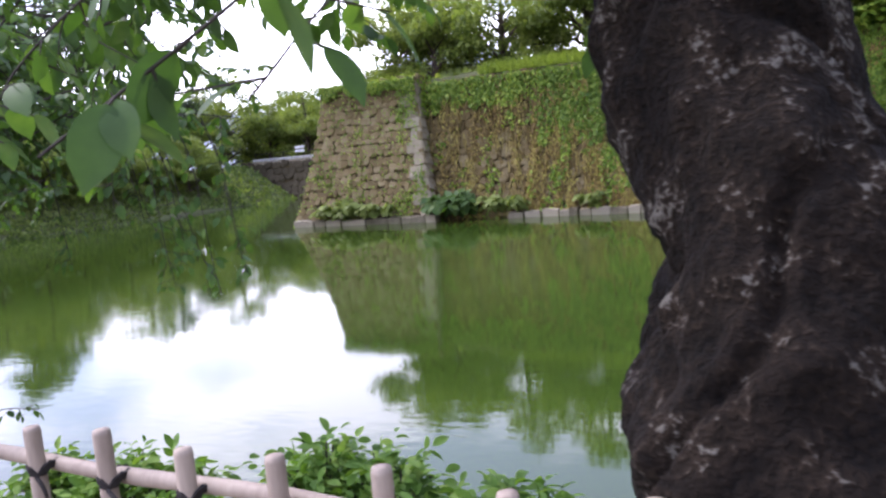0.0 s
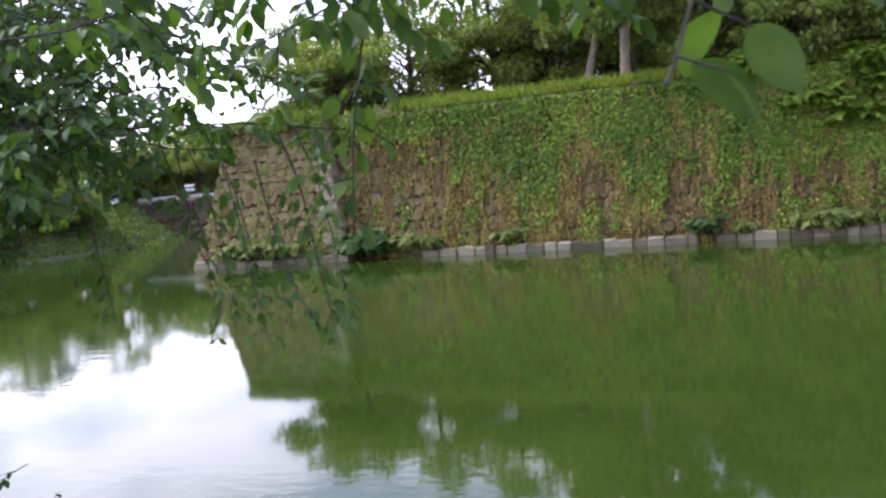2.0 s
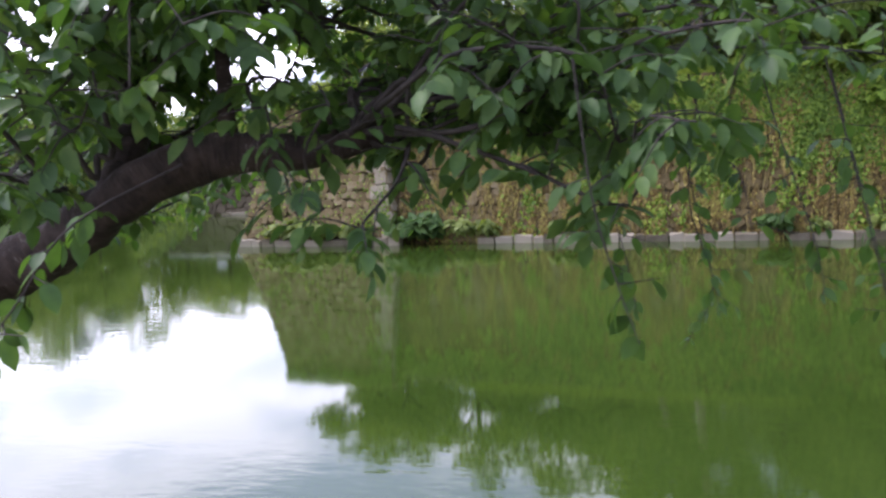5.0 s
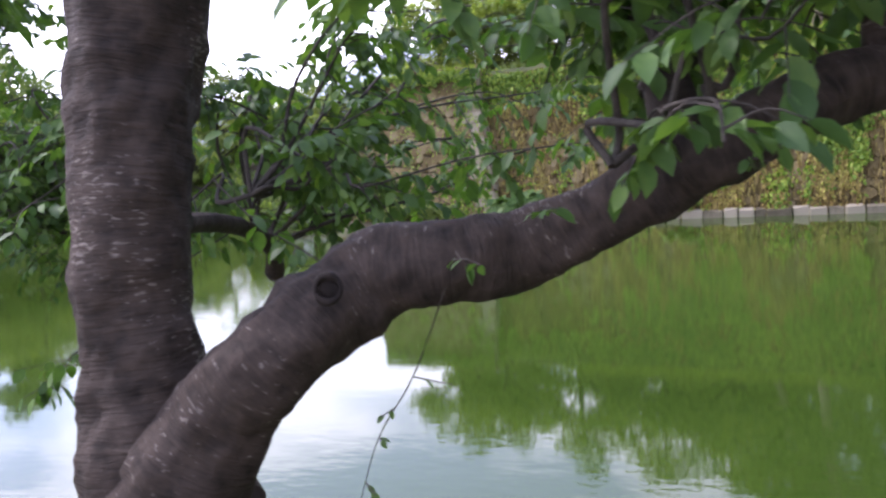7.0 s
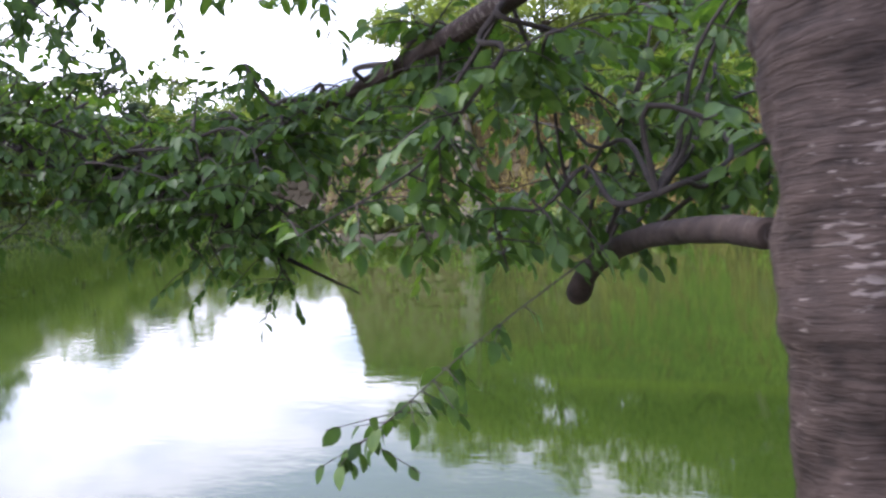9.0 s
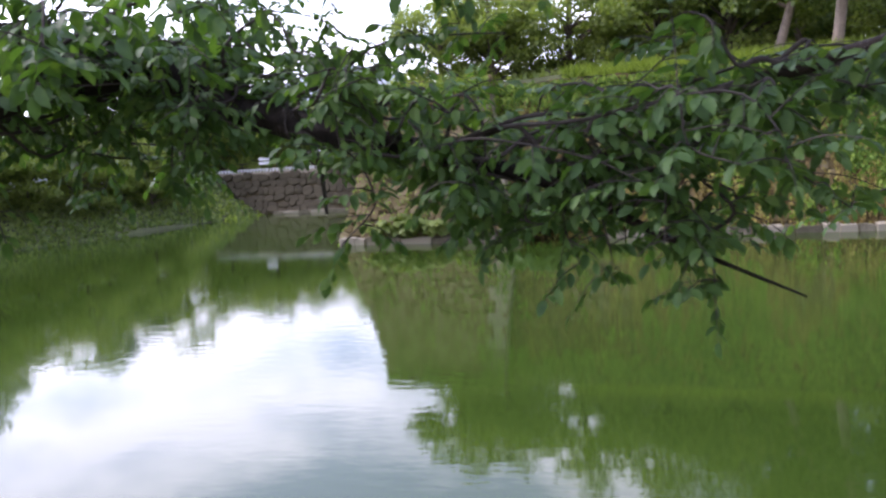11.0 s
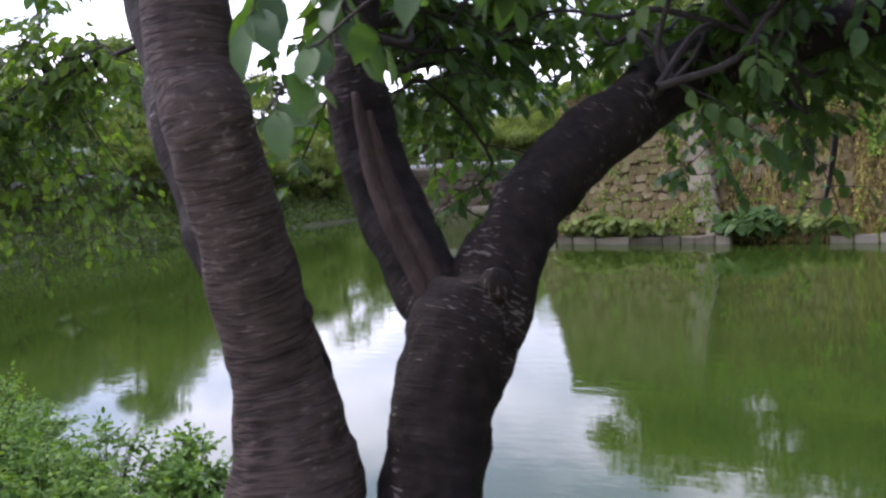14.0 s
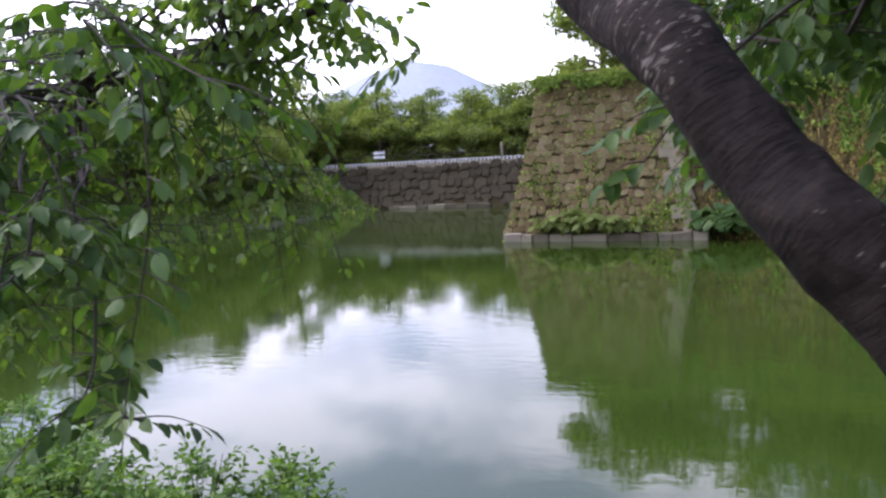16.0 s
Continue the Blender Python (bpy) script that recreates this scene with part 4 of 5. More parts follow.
def canopy(root, starts, lo, hi, n, seed, leaf=0.092, twigs=12, per=10, twig_len=(0.18, 0.42), droop=0.6, r0=0.013, mat=None):
    """Boughs from the starts into the box lo..hi, each a branch with twigs and its own foliage."""
    rng = np.random.default_rng(seed)
    lo, hi = np.array(lo, float), np.array(hi, float)
    for i in range(n):
        b = Build()
        pts, along, face, sizes = [], [], [], []
        st = np.array(starts[i % len(starts)], float)
        tip = lo + (hi - lo) * rng.random(3)
        near = lo + (hi - lo) * np.clip((st - lo) / (hi - lo), 0, 1)
        bend = near * 0.45 + tip * 0.55 + np.array([0, 0, 0.20]) + rng.normal(size=3) * 0.12
        bend[2] = min(bend[2], hi[2] + 0.25)
        jit = lambda p: p + rng.normal(size=3) * 0.07
        line = b.tube([(*st, r0), (*jit(st * 0.72 + bend * 0.28), r0 * 0.85), (*jit(st * 0.4 + bend * 0.6), r0 * 0.7), (*bend, r0 * 0.5),
                       (*jit(bend * 0.5 + tip * 0.5), r0 * 0.36), (*tip, 0.003)], 6, 4, 0.06, 9.0, cap=False)
        m = len(line)
        for k in range(twigs):
            j = int(m * (0.30 + 0.68 * (k + rng.random()) / twigs))
            p = line[min(m - 1, j)][:3]
            if not (np.all(p > lo - 0.35) and np.all(p < hi + 0.35)):
                continue
            d = rng.normal(size=3) * np.array([1, 1, 0.45]) + np.array([0, 0, -droop * 0.6])
            d = d / np.linalg.norm(d) * rng.uniform(*twig_len)
            q = p + d
            q[1] = max(q[1], 0.62)
            mid = (p + q) / 2 + np.array([0, 0, 0.03])
            b.tube([(*p, 0.0045), (*mid, 0.003), (*q, 0.0015)], 4, 3, cap=False)
            twig_leaves(rng, p, q, per, leaf, pts, along, face, sizes, droop)
        br = piece("branch", b.mesh("branch", M_BARKDARK), root)
        if pts:
            piece("foliage", leaf_mesh("foliage", pts, np.array(along), np.array(face), sizes, mat or M_LEAF), br)


def hanging(root, path, leaves, size, seed, droop=0.8, side=0.12, r=0.004, mat=None):
    """One drooping twig with its own leaves."""
    rng = np.random.default_rng(seed)
    b = Build()
    pts, along, face, sizes = [], [], [], []
    line = b.tube([(*p, r * (1 - 0.6 * i / len(path))) for i, p in enumerate(path)], 5, 6, cap=False)
    for k in range(leaves):
        j = int((len(line) - 1) * (0.25 + 0.75 * (k + 0.5) / leaves))
        p = line[j][:3]
        q = p + np.array([rng.normal() * side, rng.normal() * side, -abs(rng.normal()) * side * 0.5])
        b.tube([(*p, 0.003), (*q, 0.0015)], 4, 2, cap=False)
        twig_leaves(rng, p, q, 2, size, pts, along, face, sizes, droop)
    piece("twig", b.mesh("twig", M_BARKDARK), root)
    piece("foliage", leaf_mesh("foliage", pts, np.array(along), np.array(face), sizes, mat or M_LEAF, "fine"), root)


# rough tree: the crown over the start of the walk
canopy(tree_rough, [(-1.25, 1.55, 5.0), (-1.2, 1.5, 4.6)], (-5.4, 1.0, 4.18), (-1.4, 3.2, 4.95), 30, 201, 0.098)
canopy(tree_rough, [(-1.25, 1.55, 5.0)], (-1.2, 2.0, 4.6), (2.5, 4.5, 5.6), 8, 202)
hanging(tree_rough, [(-1.35, 1.2, 4.6), (-1.5, 0.75, 4.25), (-1.60, 0.38, 3.95), (-1.78, 0.15, 3.74)], 12, 0.105, 203, 0.6, 0.05)
hanging(tree_rough, [(-1.3, 1.4, 4.6), (-1.5, 1.0, 4.2), (-1.60, 0.60, 3.98), (-1.66, 0.40, 3.80)], 7, 0.105, 207, 0.7, 0.06)
hanging(tree_rough, [(-2.0, 1.5, 4.5), (-2.4, 1.0, 4.25), (-2.6, 0.75, 4.0), (-2.68, 0.66, 3.80)], 9, 0.10, 204, 0.7, 0.07)
hanging(tree_rough, [(-3.3, 1.9, 4.5), (-3.55, 1.85, 4.2), (-3.62, 1.82, 3.9), (-3.65, 1.81, 3.58)], 18, 0.095, 205, 0.9, 0.07)
hanging(tree_rough, [(-2.9, 1.4, 4.6), (-3.0, 1.35, 4.3), (-3.05, 1.3, 4.12)], 8, 0.09, 206, 0.9, 0.10)

# forked tree: its bough's foliage towards the start, over the water and behind
canopy(tree_a, [(-6.8, 2.7, 3.85), (-7.25, 2.55, 4.4), (-7.7, 2.7, 4.8)], (-7.4, 2.5, 3.85), (-4.4, 4.4, 4.85), 30, 211)
canopy(tree_a, [(-7.7, 2.8, 5.0), (-7.25, 2.55, 4.4)], (-8.6, 3.6, 3.9), (-5.0, 6.0, 5.7), 26, 222)
canopy(tree_a, [(-7.75, 2.6, 3.9), (-7.82, 2.78, 4.3)], (-8.5, 2.5, 3.72), (-7.3, 4.0, 4.8), 14, 224)
canopy(tree_a, [(-7.7, 2.8, 4.9)], (-8.3, 1.7, 3.75), (-6.6, 2.5, 4.5), 12, 223, 0.10)
canopy(tree_a, [(-6.8, 2.7, 3.85)], (-6.2, 2.1, 3.6), (-4.9, 2.9, 4.3), 7, 212, 0.098)
canopy(tree_a, [(-7.7, 2.7, 4.8), (-8.8, 2.0, 5.0)], (-9.0, 2.2, 4.05), (-6.8, 4.5, 5.2), 9, 213)
canopy(tree_a, [(-10.05, 3.65, 3.25), (-9.75, 3.2, 3.55)], (-11.0, 3.2, 3.2), (-8.2, 6.2, 4.7), 24, 214)
_b = Build()
_b.tube([(-9.18, 2.1, 4.55, 0.06), (-9.6, 2.5, 4.42, 0.05), (-10.4, 3.15, 4.2, 0.042), (-11.2, 3.7, 4.05, 0.034), (-12.0, 4.05, 3.9, 0.026), (-12.9, 4.4, 3.76, 0.012)], 12, 6, 0.15, 6.0)
piece("bough", _b.mesh("bough", M_CHERRYGREY), tree_a)
for k, (x, y, z) in enumerate([(-10.2, 3.0, 4.25), (-10.8, 3.4, 4.13), (-11.4, 3.8, 4.0), (-12.0, 4.05, 3.9), (-12.6, 4.3, 3.8), (-12.9, 4.4, 3.76)]):
    canopy(tree_a, [(x, y, z)], (x - 0.8, y - 0.4, 3.3), (x + 0.5, y + 1.2, 4.0), 4 if k < 3 else 1, 520 + k)
canopy(tree_c, [(-13.72, 4.0, 3.94), (-14.25, 4.0, 4.12), (-13.05, 4.0, 3.78)], (-14.4, 3.7, 3.85), (-12.7, 4.6, 4.4), 5, 530, 0.085)
canopy(tree_c, [(-15.0, 3.5, 4.22), (-14.65, 3.9, 4.3)], (-15.3, 3.3, 3.85), (-14.2, 4.2, 4.4), 9, 531)
_b = Build()
_b.tube([(-9.04, 2.15, 5.15, 0.07), (-9.8, 2.6, 5.45, 0.06), (-11.0, 3.2, 5.42, 0.045), (-12.2, 3.6, 5.25, 0.03), (-13.4, 3.9, 5.0, 0.012)], 12, 6, 0.12, 6.0)
piece("bough", _b.mesh("bough", M_CHERRYGREY), tree_a)
for k, (x, y, z) in enumerate([(-10.2, 2.8, 5.44), (-10.9, 3.15, 5.42), (-11.6, 3.4, 5.35), (-12.2, 3.6, 5.25), (-12.8, 3.75, 5.12), (-13.3, 3.88, 5.02)]):
    canopy(tree_a, [(x, y, z)], (x - 0.6, y - 0.5, 4.42), (x + 0.5, y + 0.8, 5.15), 5, 500 + k)
canopy(tree_c, [(-11.9, 4.0, 3.30), (-12.2, 4.0, 3.45)], (-12.4, 3.6, 3.02), (-11.2, 4.4, 3.45), 4, 510, 0.085)
canopy(tree_a, [(-6.8, 2.7, 3.85), (-7.3, 2.5, 3.8)], (-7.5, 2.1, 3.35), (-6.5, 2.5, 3.8), 3, 216, 0.10, 8, 6)
canopy(tree_a, [(-7.82, 2.17, 3.62), (-7.6, 2.25, 3.8)], (-7.9, 1.6, 3.55), (-7.0, 2.0, 4.1), 5, 225, 0.095, 7, 6, (0.12, 0.28))
_ar = random.Random(31)
for k in range(8):
    x, y, z1 = _ar.uniform(-5.9, -4.5), _ar.uniform(3.1, 4.2), _ar.uniform(2.9, 3.4)
    hanging(tree_a, [(x - 0.2, y, 4.05), (x - 0.12, y + 0.05, 3.75), (x, y, z1 + 0.25), (x + 0.05, y, z1)], 11, 0.08, 430 + k, 0.9, 0.08)
hanging(tree_a, [(-5.6, 3.6, 4.0), (-5.65, 3.75, 3.5), (-5.55, 3.8, 3.1), (-5.69, 3.81, 2.8)], 9, 0.075, 217, 0.9, 0.05)
hanging(tree_a, [(-4.9, 3.3, 3.9), (-4.85, 3.35, 3.5), (-4.75, 3.37, 3.15), (-4.66, 3.37, 3.02)], 10, 0.075, 218, 0.9, 0.05)
hanging(tree_a, [(-5.9, 2.3, 4.0), (-5.85, 2.27, 3.6), (-5.78, 2.25, 3.35), (-5.72, 2.24, 3.18)], 8, 0.085, 219, 0.9, 0.06)
hanging(tree_a, [(-7.05, 2.0, 3.75), (-7.1, 1.6, 3.6), (-7.15, 1.45, 3.42), (-7.22, 1.37, 3.28)], 12, 0.085, 220, 0.9, 0.05)
hanging(tree_a, [(-9.9, 3.3, 3.4), (-10.34, 2.9, 3.08), (-10.65, 2.85, 2.82), (-10.92, 2.85, 2.60)], 32, 0.09, 221, 0.9, 0.08)
hanging(tree_a, [(-9.2, 2.3, 3.65), (-9.02, 2.28, 3.5), (-8.86, 2.3, 3.4), (-8.74, 2.33, 3.31)], 14, 0.075, 236, 0.6, 0.06)
for k, (x, y, z) in enumerate([(-8.14, 2.03, 3.40), (-7.95, 2.05, 3.52), (-7.5, 2.2, 3.60)]):
    hanging(tree_a, [(x - 0.02, y, z - 0.03), (x, y - 0.09, z + 0.02), (x + 0.05, y - 0.12, z + 0.01)], 3, 0.055, 230 + k, 0.4, 0.03, 0.002)
hanging(tree_a, [(-8.25, 2.05, 3.33), (-8.5, 2.3, 3.0), (-8.7, 2.4, 2.75), (-8.8, 2.4, 2.5)], 4, 0.045, 235, 0.4, 0.04, 0.003)

# dark forked tree and ringed tree: boughs over the water
canopy(tree_c, [(-14.25, 4.0, 4.1), (-14.65, 3.9, 4.3), (-13.7, 4.0, 3.95)], (-15.6, 4.35, 3.75), (-12.8, 6.2, 5.0), 13, 241, 0.085)
canopy(tree_c, [(-13.05, 4.0, 3.78), (-12.4, 4.0, 3.58)], (-13.4, 3.4, 3.2), (-11.2, 4.8, 4.0), 18, 242, 0.085)
canopy(tree_c, [(-12.4, 4.0, 3.58), (-13.05, 4.0, 3.78)], (-12.2, 3.0, 3.35), (-10.2, 4.4, 3.85), 7, 243, 0.085)
canopy(tree_c, [(-15.6, 2.7, 3.95), (-15.3, 3.0, 4.12)], (-15.9, 3.2, 3.95), (-14.2, 4.4, 4.7), 6, 244)
canopy(tree_c, [(-15.3, 3.0, 4.12)], (-16.4, 4.2, 3.55), (-14.6, 7.0, 4.6), 10, 245)
canopy(tree_c, [(-16.5, 2.5, 5.2)], (-16.0, 1.25, 3.98), (-14.6, 2.1, 4.5), 7, 246, 0.10)
canopy(tree_b, [(-16.7, 1.87, 5.2), (-18.2, 3.0, 5.5)], (-19.4, 2.2, 4.35), (-16.4, 4.2, 5.4), 8, 247)
canopy(tree_c, [(-15.0, 3.45, 4.26), (-15.35, 3.1, 4.12)], (-15.2, 4.2, 3.9), (-13.0, 5.4, 4.9), 7, 248, 0.085)
canopy(tree_c, [(-15.0, 3.45, 4.26)], (-14.4, 1.6, 3.95), (-12.2, 3.0, 4.7), 4, 249, 0.098)
canopy(tree_c, [(-14.25, 4.0, 4.1), (-14.65, 3.9, 4.3)], (-14.7, 3.2, 3.6), (-13.3, 4.2, 4.2), 5, 254, 0.085)
hanging(tree_c, [(-14.35, 2.0, 4.12), (-14.28, 1.75, 3.85), (-14.2, 1.66, 3.62), (-14.21, 1.64, 3.38)], 13, 0.085, 250, 0.7, 0.06)
hanging(tree_c, [(-15.3, 1.7, 4.35), (-15.6, 1.4, 4.1), (-15.8, 1.3, 3.95), (-15.92, 1.26, 3.82)], 6, 0.095, 251, 0.6, 0.06)
hanging(tree_c, [(-15.3, 6.95, 4.0), (-15.34, 7.15, 3.65), (-15.41, 7.32, 3.3)], 2, 0.06, 252, 0.6, 0.04, 0.03)
hanging(tree_c, [(-15.4, 3.2, 4.0), (-15.2, 3.3, 3.7), (-15.1, 3.3, 3.45)], 8, 0.095, 253, 0.9, 0.1)

# the tree beyond the end of the walk, its long twigs hanging over the water
tree_d = near_tree("cherry_tree", "leafy cherry tree with long hanging twigs over the bank", [
    ("trunk", [(-23.6, 2.2, 1.4, 0.32), (-23.5, 2.2, 2.4, 0.22), (-23.4, 2.25, 3.4, 0.18), (-23.2, 2.4, 4.6, 0.15), (-22.8, 2.8, 6.0, 0.07)], 24, 0.1, 5.0),
    ("bough", [(-23.3, 2.3, 4.0, 0.08), (-22.2, 3.0, 4.2, 0.06), (-20.6, 3.5, 4.25, 0.045), (-19.6, 3.55, 4.4, 0.03), (-18.6, 3.4, 4.5, 0.012)], 14, 0.1, 5.0),
], M_CHERRYDARK)
# outer boughs take the brighter leaf, whose colour has sunlight painted in
canopy(tree_d, [(-20.6, 3.5, 4.25), (-22.2, 3.0, 4.2)], (-23.0, 2.9, 3.5), (-19.7, 5.0, 4.7), 9, 261, 0.085, mat=M_LEAFLIT)
canopy(tree_d, [(-20.6, 3.5, 4.25), (-22.2, 3.0, 4.2)], (-22.0, 2.9, 2.5), (-20.0, 4.0, 3.6), 8, 262, 0.085, mat=M_LEAFLIT)
canopy(tree_d, [(-19.6, 3.55, 4.4), (-20.6, 3.5, 4.25)], (-20.2, 3.0, 4.2), (-17.9, 3.9, 4.75), 9, 263, 0.085, mat=M_LEAFLIT)
canopy(tree_d, [(-22.2, 3.0, 4.2), (-20.6, 3.5, 4.25)], (-19.9, 1.7, 3.2), (-18.5, 2.5, 4.1), 5, 264, 0.095)
canopy(tree_d, [(-20.6, 3.5, 4.25)], (-19.6, 1.9, 2.85), (-18.75, 2.5, 3.4), 5, 265, 0.09)
hanging(tree_d, [(-18.6, 1.95, 4.0), (-18.62, 1.95, 3.6), (-18.75, 1.96, 3.2), (-18.85, 1.98, 2.85)], 16, 0.09, 266, 0.9, 0.09)
canopy(tree_c, [(-15.35, 3.1, 4.12), (-15.6, 2.9, 3.98)], (-16.7, 2.7, 3.7), (-15.0, 4.4, 4.9), 9, 267)
canopy(tree_c, [(-16.5, 2.42, 4.2), (-16.5, 2.45, 4.6)], (-17.5, 3.0, 3.45), (-16.3, 5.0, 4.7), 26, 270)
canopy(tree_c, [(-16.55, 2.5, 5.2)], (-17.9, 3.0, 4.3), (-16.0, 5.0, 5.4), 5, 268)
canopy(tree_d, [(-20.6, 3.5, 4.25), (-19.6, 3.55, 4.4)], (-21.4, 3.2, 3.7), (-18.9, 4.8, 4.7), 10, 269, 0.08)
_dr = random.Random(9)
for k in range(18):
    x, y = _dr.uniform(-21.6, -18.9), _dr.uniform(3.5, 4.8)
    z0, z1 = _dr.uniform(4.2, 4.6), _dr.uniform(2.95, 3.6)
    hanging(tree_d, [(x - 0.3, y - 0.15, z0), (x - 0.2, y - 0.1, z0 * 0.65 + z1 * 0.35), (x - 0.08, y, z0 * 0.3 + z1 * 0.7), (x, y, z1)], 18, 0.08, 400 + k, 1.0, 0.09, mat=M_LEAFLIT)
for k, (x, y, z0, z1) in enumerate([(-19.11, 3.79, 4.35, 3.16), (-18.9, 3.6, 4.4, 3.5), (-19.7, 3.8, 4.3, 3.3), (-20.3, 3.9, 4.2, 3.0), (-20.9, 4.1, 4.2, 3.1), (-19.4, 4.2, 4.4, 3.4)]):
    hanging(tree_d, [(x - 0.35, y - 0.2, z0), (x - 0.25, y - 0.1, z0 * 0.65 + z1 * 0.35), (x - 0.1, y, z0 * 0.3 + z1 * 0.7), (x, y, z1)], 13, 0.075, 270 + k, 1.0, 0.06, mat=M_LEAFLIT)


def shrub(at, reach, height, n, seed, leaf=0.06, mat=None, label="leafy green shrub on the sloping bank"):
    rng = np.random.default_rng(seed)
    root = empty("shrub", label, "shrub", at, "bank shrubs")
    b = Build()
    pts, along, face, sizes = [], [], [], []
    for i in range(n):
        a, f = rng.uniform(0, 2 * math.pi), rng.random() ** 0.5
        tip = np.array([math.cos(a) * reach * f, math.sin(a) * reach * f, height * (1.05 - 0.55 * f * f) * rng.uniform(0.75, 1.08)])
        mid = tip * np.array([0.45, 0.45, 0.6])
        b.tube([(0, 0, -0.2, 0.012), (*mid, 0.007), (*tip, 0.003)], 4, 3, cap=False)
        for k in range(4):
            s = tip + rng.normal(size=3) * np.array([0.13, 0.13, 0.07]) * (0.4 + reach * 0.6)
            twig_leaves(rng, mid * 0.25 + tip * 0.75, s, 7, leaf, pts, along, face, sizes, 0.35)
    piece("stem", b.mesh("stem", M_BARKDARK), root)
    piece("foliage", leaf_mesh("foliage", pts, np.array(along), np.array(face), sizes, mat or M_SHRUB), root)


_sr = random.Random(5)
for i, (x, y, r, top) in enumerate([(-20.9, 5.6, 0.55, 1.28), (-20.4, 5.1, 0.5, 1.15), (-21.6, 5.2, 0.8, 1.35), (-22.4, 4.6, 0.9, 1.62), (-21.4, 4.4, 0.8, 1.46), (-20.6, 4.2, 0.7, 1.38),
                                    (-23.4, 4.0, 0.9, 1.85), (-22.2, 3.6, 0.8, 1.72), (-21.0, 3.4, 0.7, 1.6), (-23.8, 5.2, 0.9, 1.6), (-25.0, 4.4, 1.0, 2.0),
                                    (-20.1, 4.7, 0.35, 1.0), (-24.6, 6.2, 0.9, 1.2)]):
    g = ground_z(x, y)
    shrub((x, y, g), r, top - g, 80, 300 + i, 0.075)
for i, (x, y, r, top) in enumerate([(-3.0, 2.1, 0.22, 2.46), (-2.45, 1.85, 0.30, 2.58), (-3.6, 1.7, 0.32, 2.54), (-4.1, 1.7, 0.3, 2.46), (-2.72, 1.8, 0.32, 2.64), (-3.2, 1.45, 0.25, 2.48), (-1.95, 1.85, 0.26, 2.52)]):
    g = ground_z(x, y)
    shrub((x, y, g), r, top - g, 46, 330 + i, 0.068)
# a slender sapling low over the bank
sapling = empty("sapling", "slender dark sapling leaning out over the bank", "sapling")
hanging(sapling, [(-7.0, 2.6, ground_z(-7.0, 2.6) - 0.05), (-6.8, 2.75, 1.95), (-6.4, 2.88, 2.14), (-6.0, 2.92, 2.17)], 12, 0.075, 340, 0.5, 0.07, 0.006)
hanging(sapling, [(-6.9, 2.7, 1.85), (-6.65, 2.8, 2.15), (-6.25, 2.9, 2.38)], 9, 0.065, 341, 0.5, 0.06, 0.004)


# ---- bamboo fence ----
fence = empty("bamboo_fence", "low fence of pale bamboo posts and rail tied with black rope", "fence")


def bamboo(name, pts, seg=14):
    b = Build()
    b.tube(pts, seg, 1, 0.0)
    return piece(name, b.mesh(name, M_BAMBOO), fence)


for i in range(17):
    x = -5.03 + i * 0.272
    g, h = ground_z(x, 0.79), 3.085 + 0.012 * math.sin(i * 2.3)
    r = 0.0225
    bamboo("post", [(x, 0.79, g - 0.1, r), (x, 0.79, g + 0.3, r), (x, 0.79, g + 0.305, r * 1.07), (x, 0.79, g + 0.31, r), (x, 0.79, h - 0.012, r), (x, 0.79, h, r * 0.9)])
    k = Build()
    ring = [(x + 0.028 * math.cos(a), 0.812 + 0.045 * math.sin(a), 2.965 + 0.014 * math.sin(3.1 * a), 0.0065) for a in np.linspace(0, 2 * math.pi * 3, 40)]
    k.tube(ring, 5, 1)
    k.tube([(x + 0.02, 0.77, 2.95, 0.006), (x + 0.05, 0.765, 2.93, 0.006), (x + 0.06, 0.765, 2.90, 0.004)], 5, 2)
    piece("rope_tie", k.mesh("rope_tie", M_ROPE), fence, "black rope knot")
for z in (2.965, 2.58):
    pts = []
    for i in range(30):
        x = -5.3 + i * 0.155
        pts.append((x, 0.838, z + 0.006 * math.sin(i), 0.0205 if i % 3 else 0.022))
    bamboo("rail", pts)


# ---- the far causeway and the opposite bank ----
kerb_line = empty("causeway_fence", "long low pale fence along the causeway", "fence")
for i in range(92):
    x = -60 + i * 0.36
    bm = box_data(x - 0.05, x + 0.05, FAR_Y + 1.5, FAR_Y + 1.6, FAR_H - 0.3, FAR_H + 0.42, 0.01)
    piece("post", bm_mesh("post", bm, M_WHITE), kerb_line)
for z in (FAR_H + 0.12, FAR_H + 0.38):
    piece("rail", bm_mesh("rail", box_data(-60.2, -27, FAR_Y + 1.52, FAR_Y + 1.57, z - 0.03, z + 0.03, 0.01), M_WHITE), kerb_line)
kerb2 = thing("kerb", bm_mesh("kerb", box_data(-60, -26, FAR_Y + 1.0, FAR_Y + 1.35, FAR_H - 0.4, FAR_H + 0.14, 0.03), M_KERB), "pale stone kerb along the causeway edge", "kerb", kind="structure")
rail = empty("guard_rail", "brown pipe guard rail behind the causeway", "rail")
for i in range(18):
    x = -62 + i * 2.0
    b = Build()
    b.tube([(x, FAR_Y + 4.2, FAR_H - 0.3, 0.05), (x, FAR_Y + 4.2, FAR_H + 1.05, 0.05)], 8, 1)
    piece("post", b.mesh("post", M_TRUNK), rail)
for z in (0.55, 1.0):
    b = Build()
    b.tube([(-62.2, FAR_Y + 4.2, FAR_H + z, 0.04), (-27, FAR_Y + 4.2, FAR_H + z, 0.04)], 8, 1)
    piece("rail", b.mesh("rail", M_TRUNK), rail)
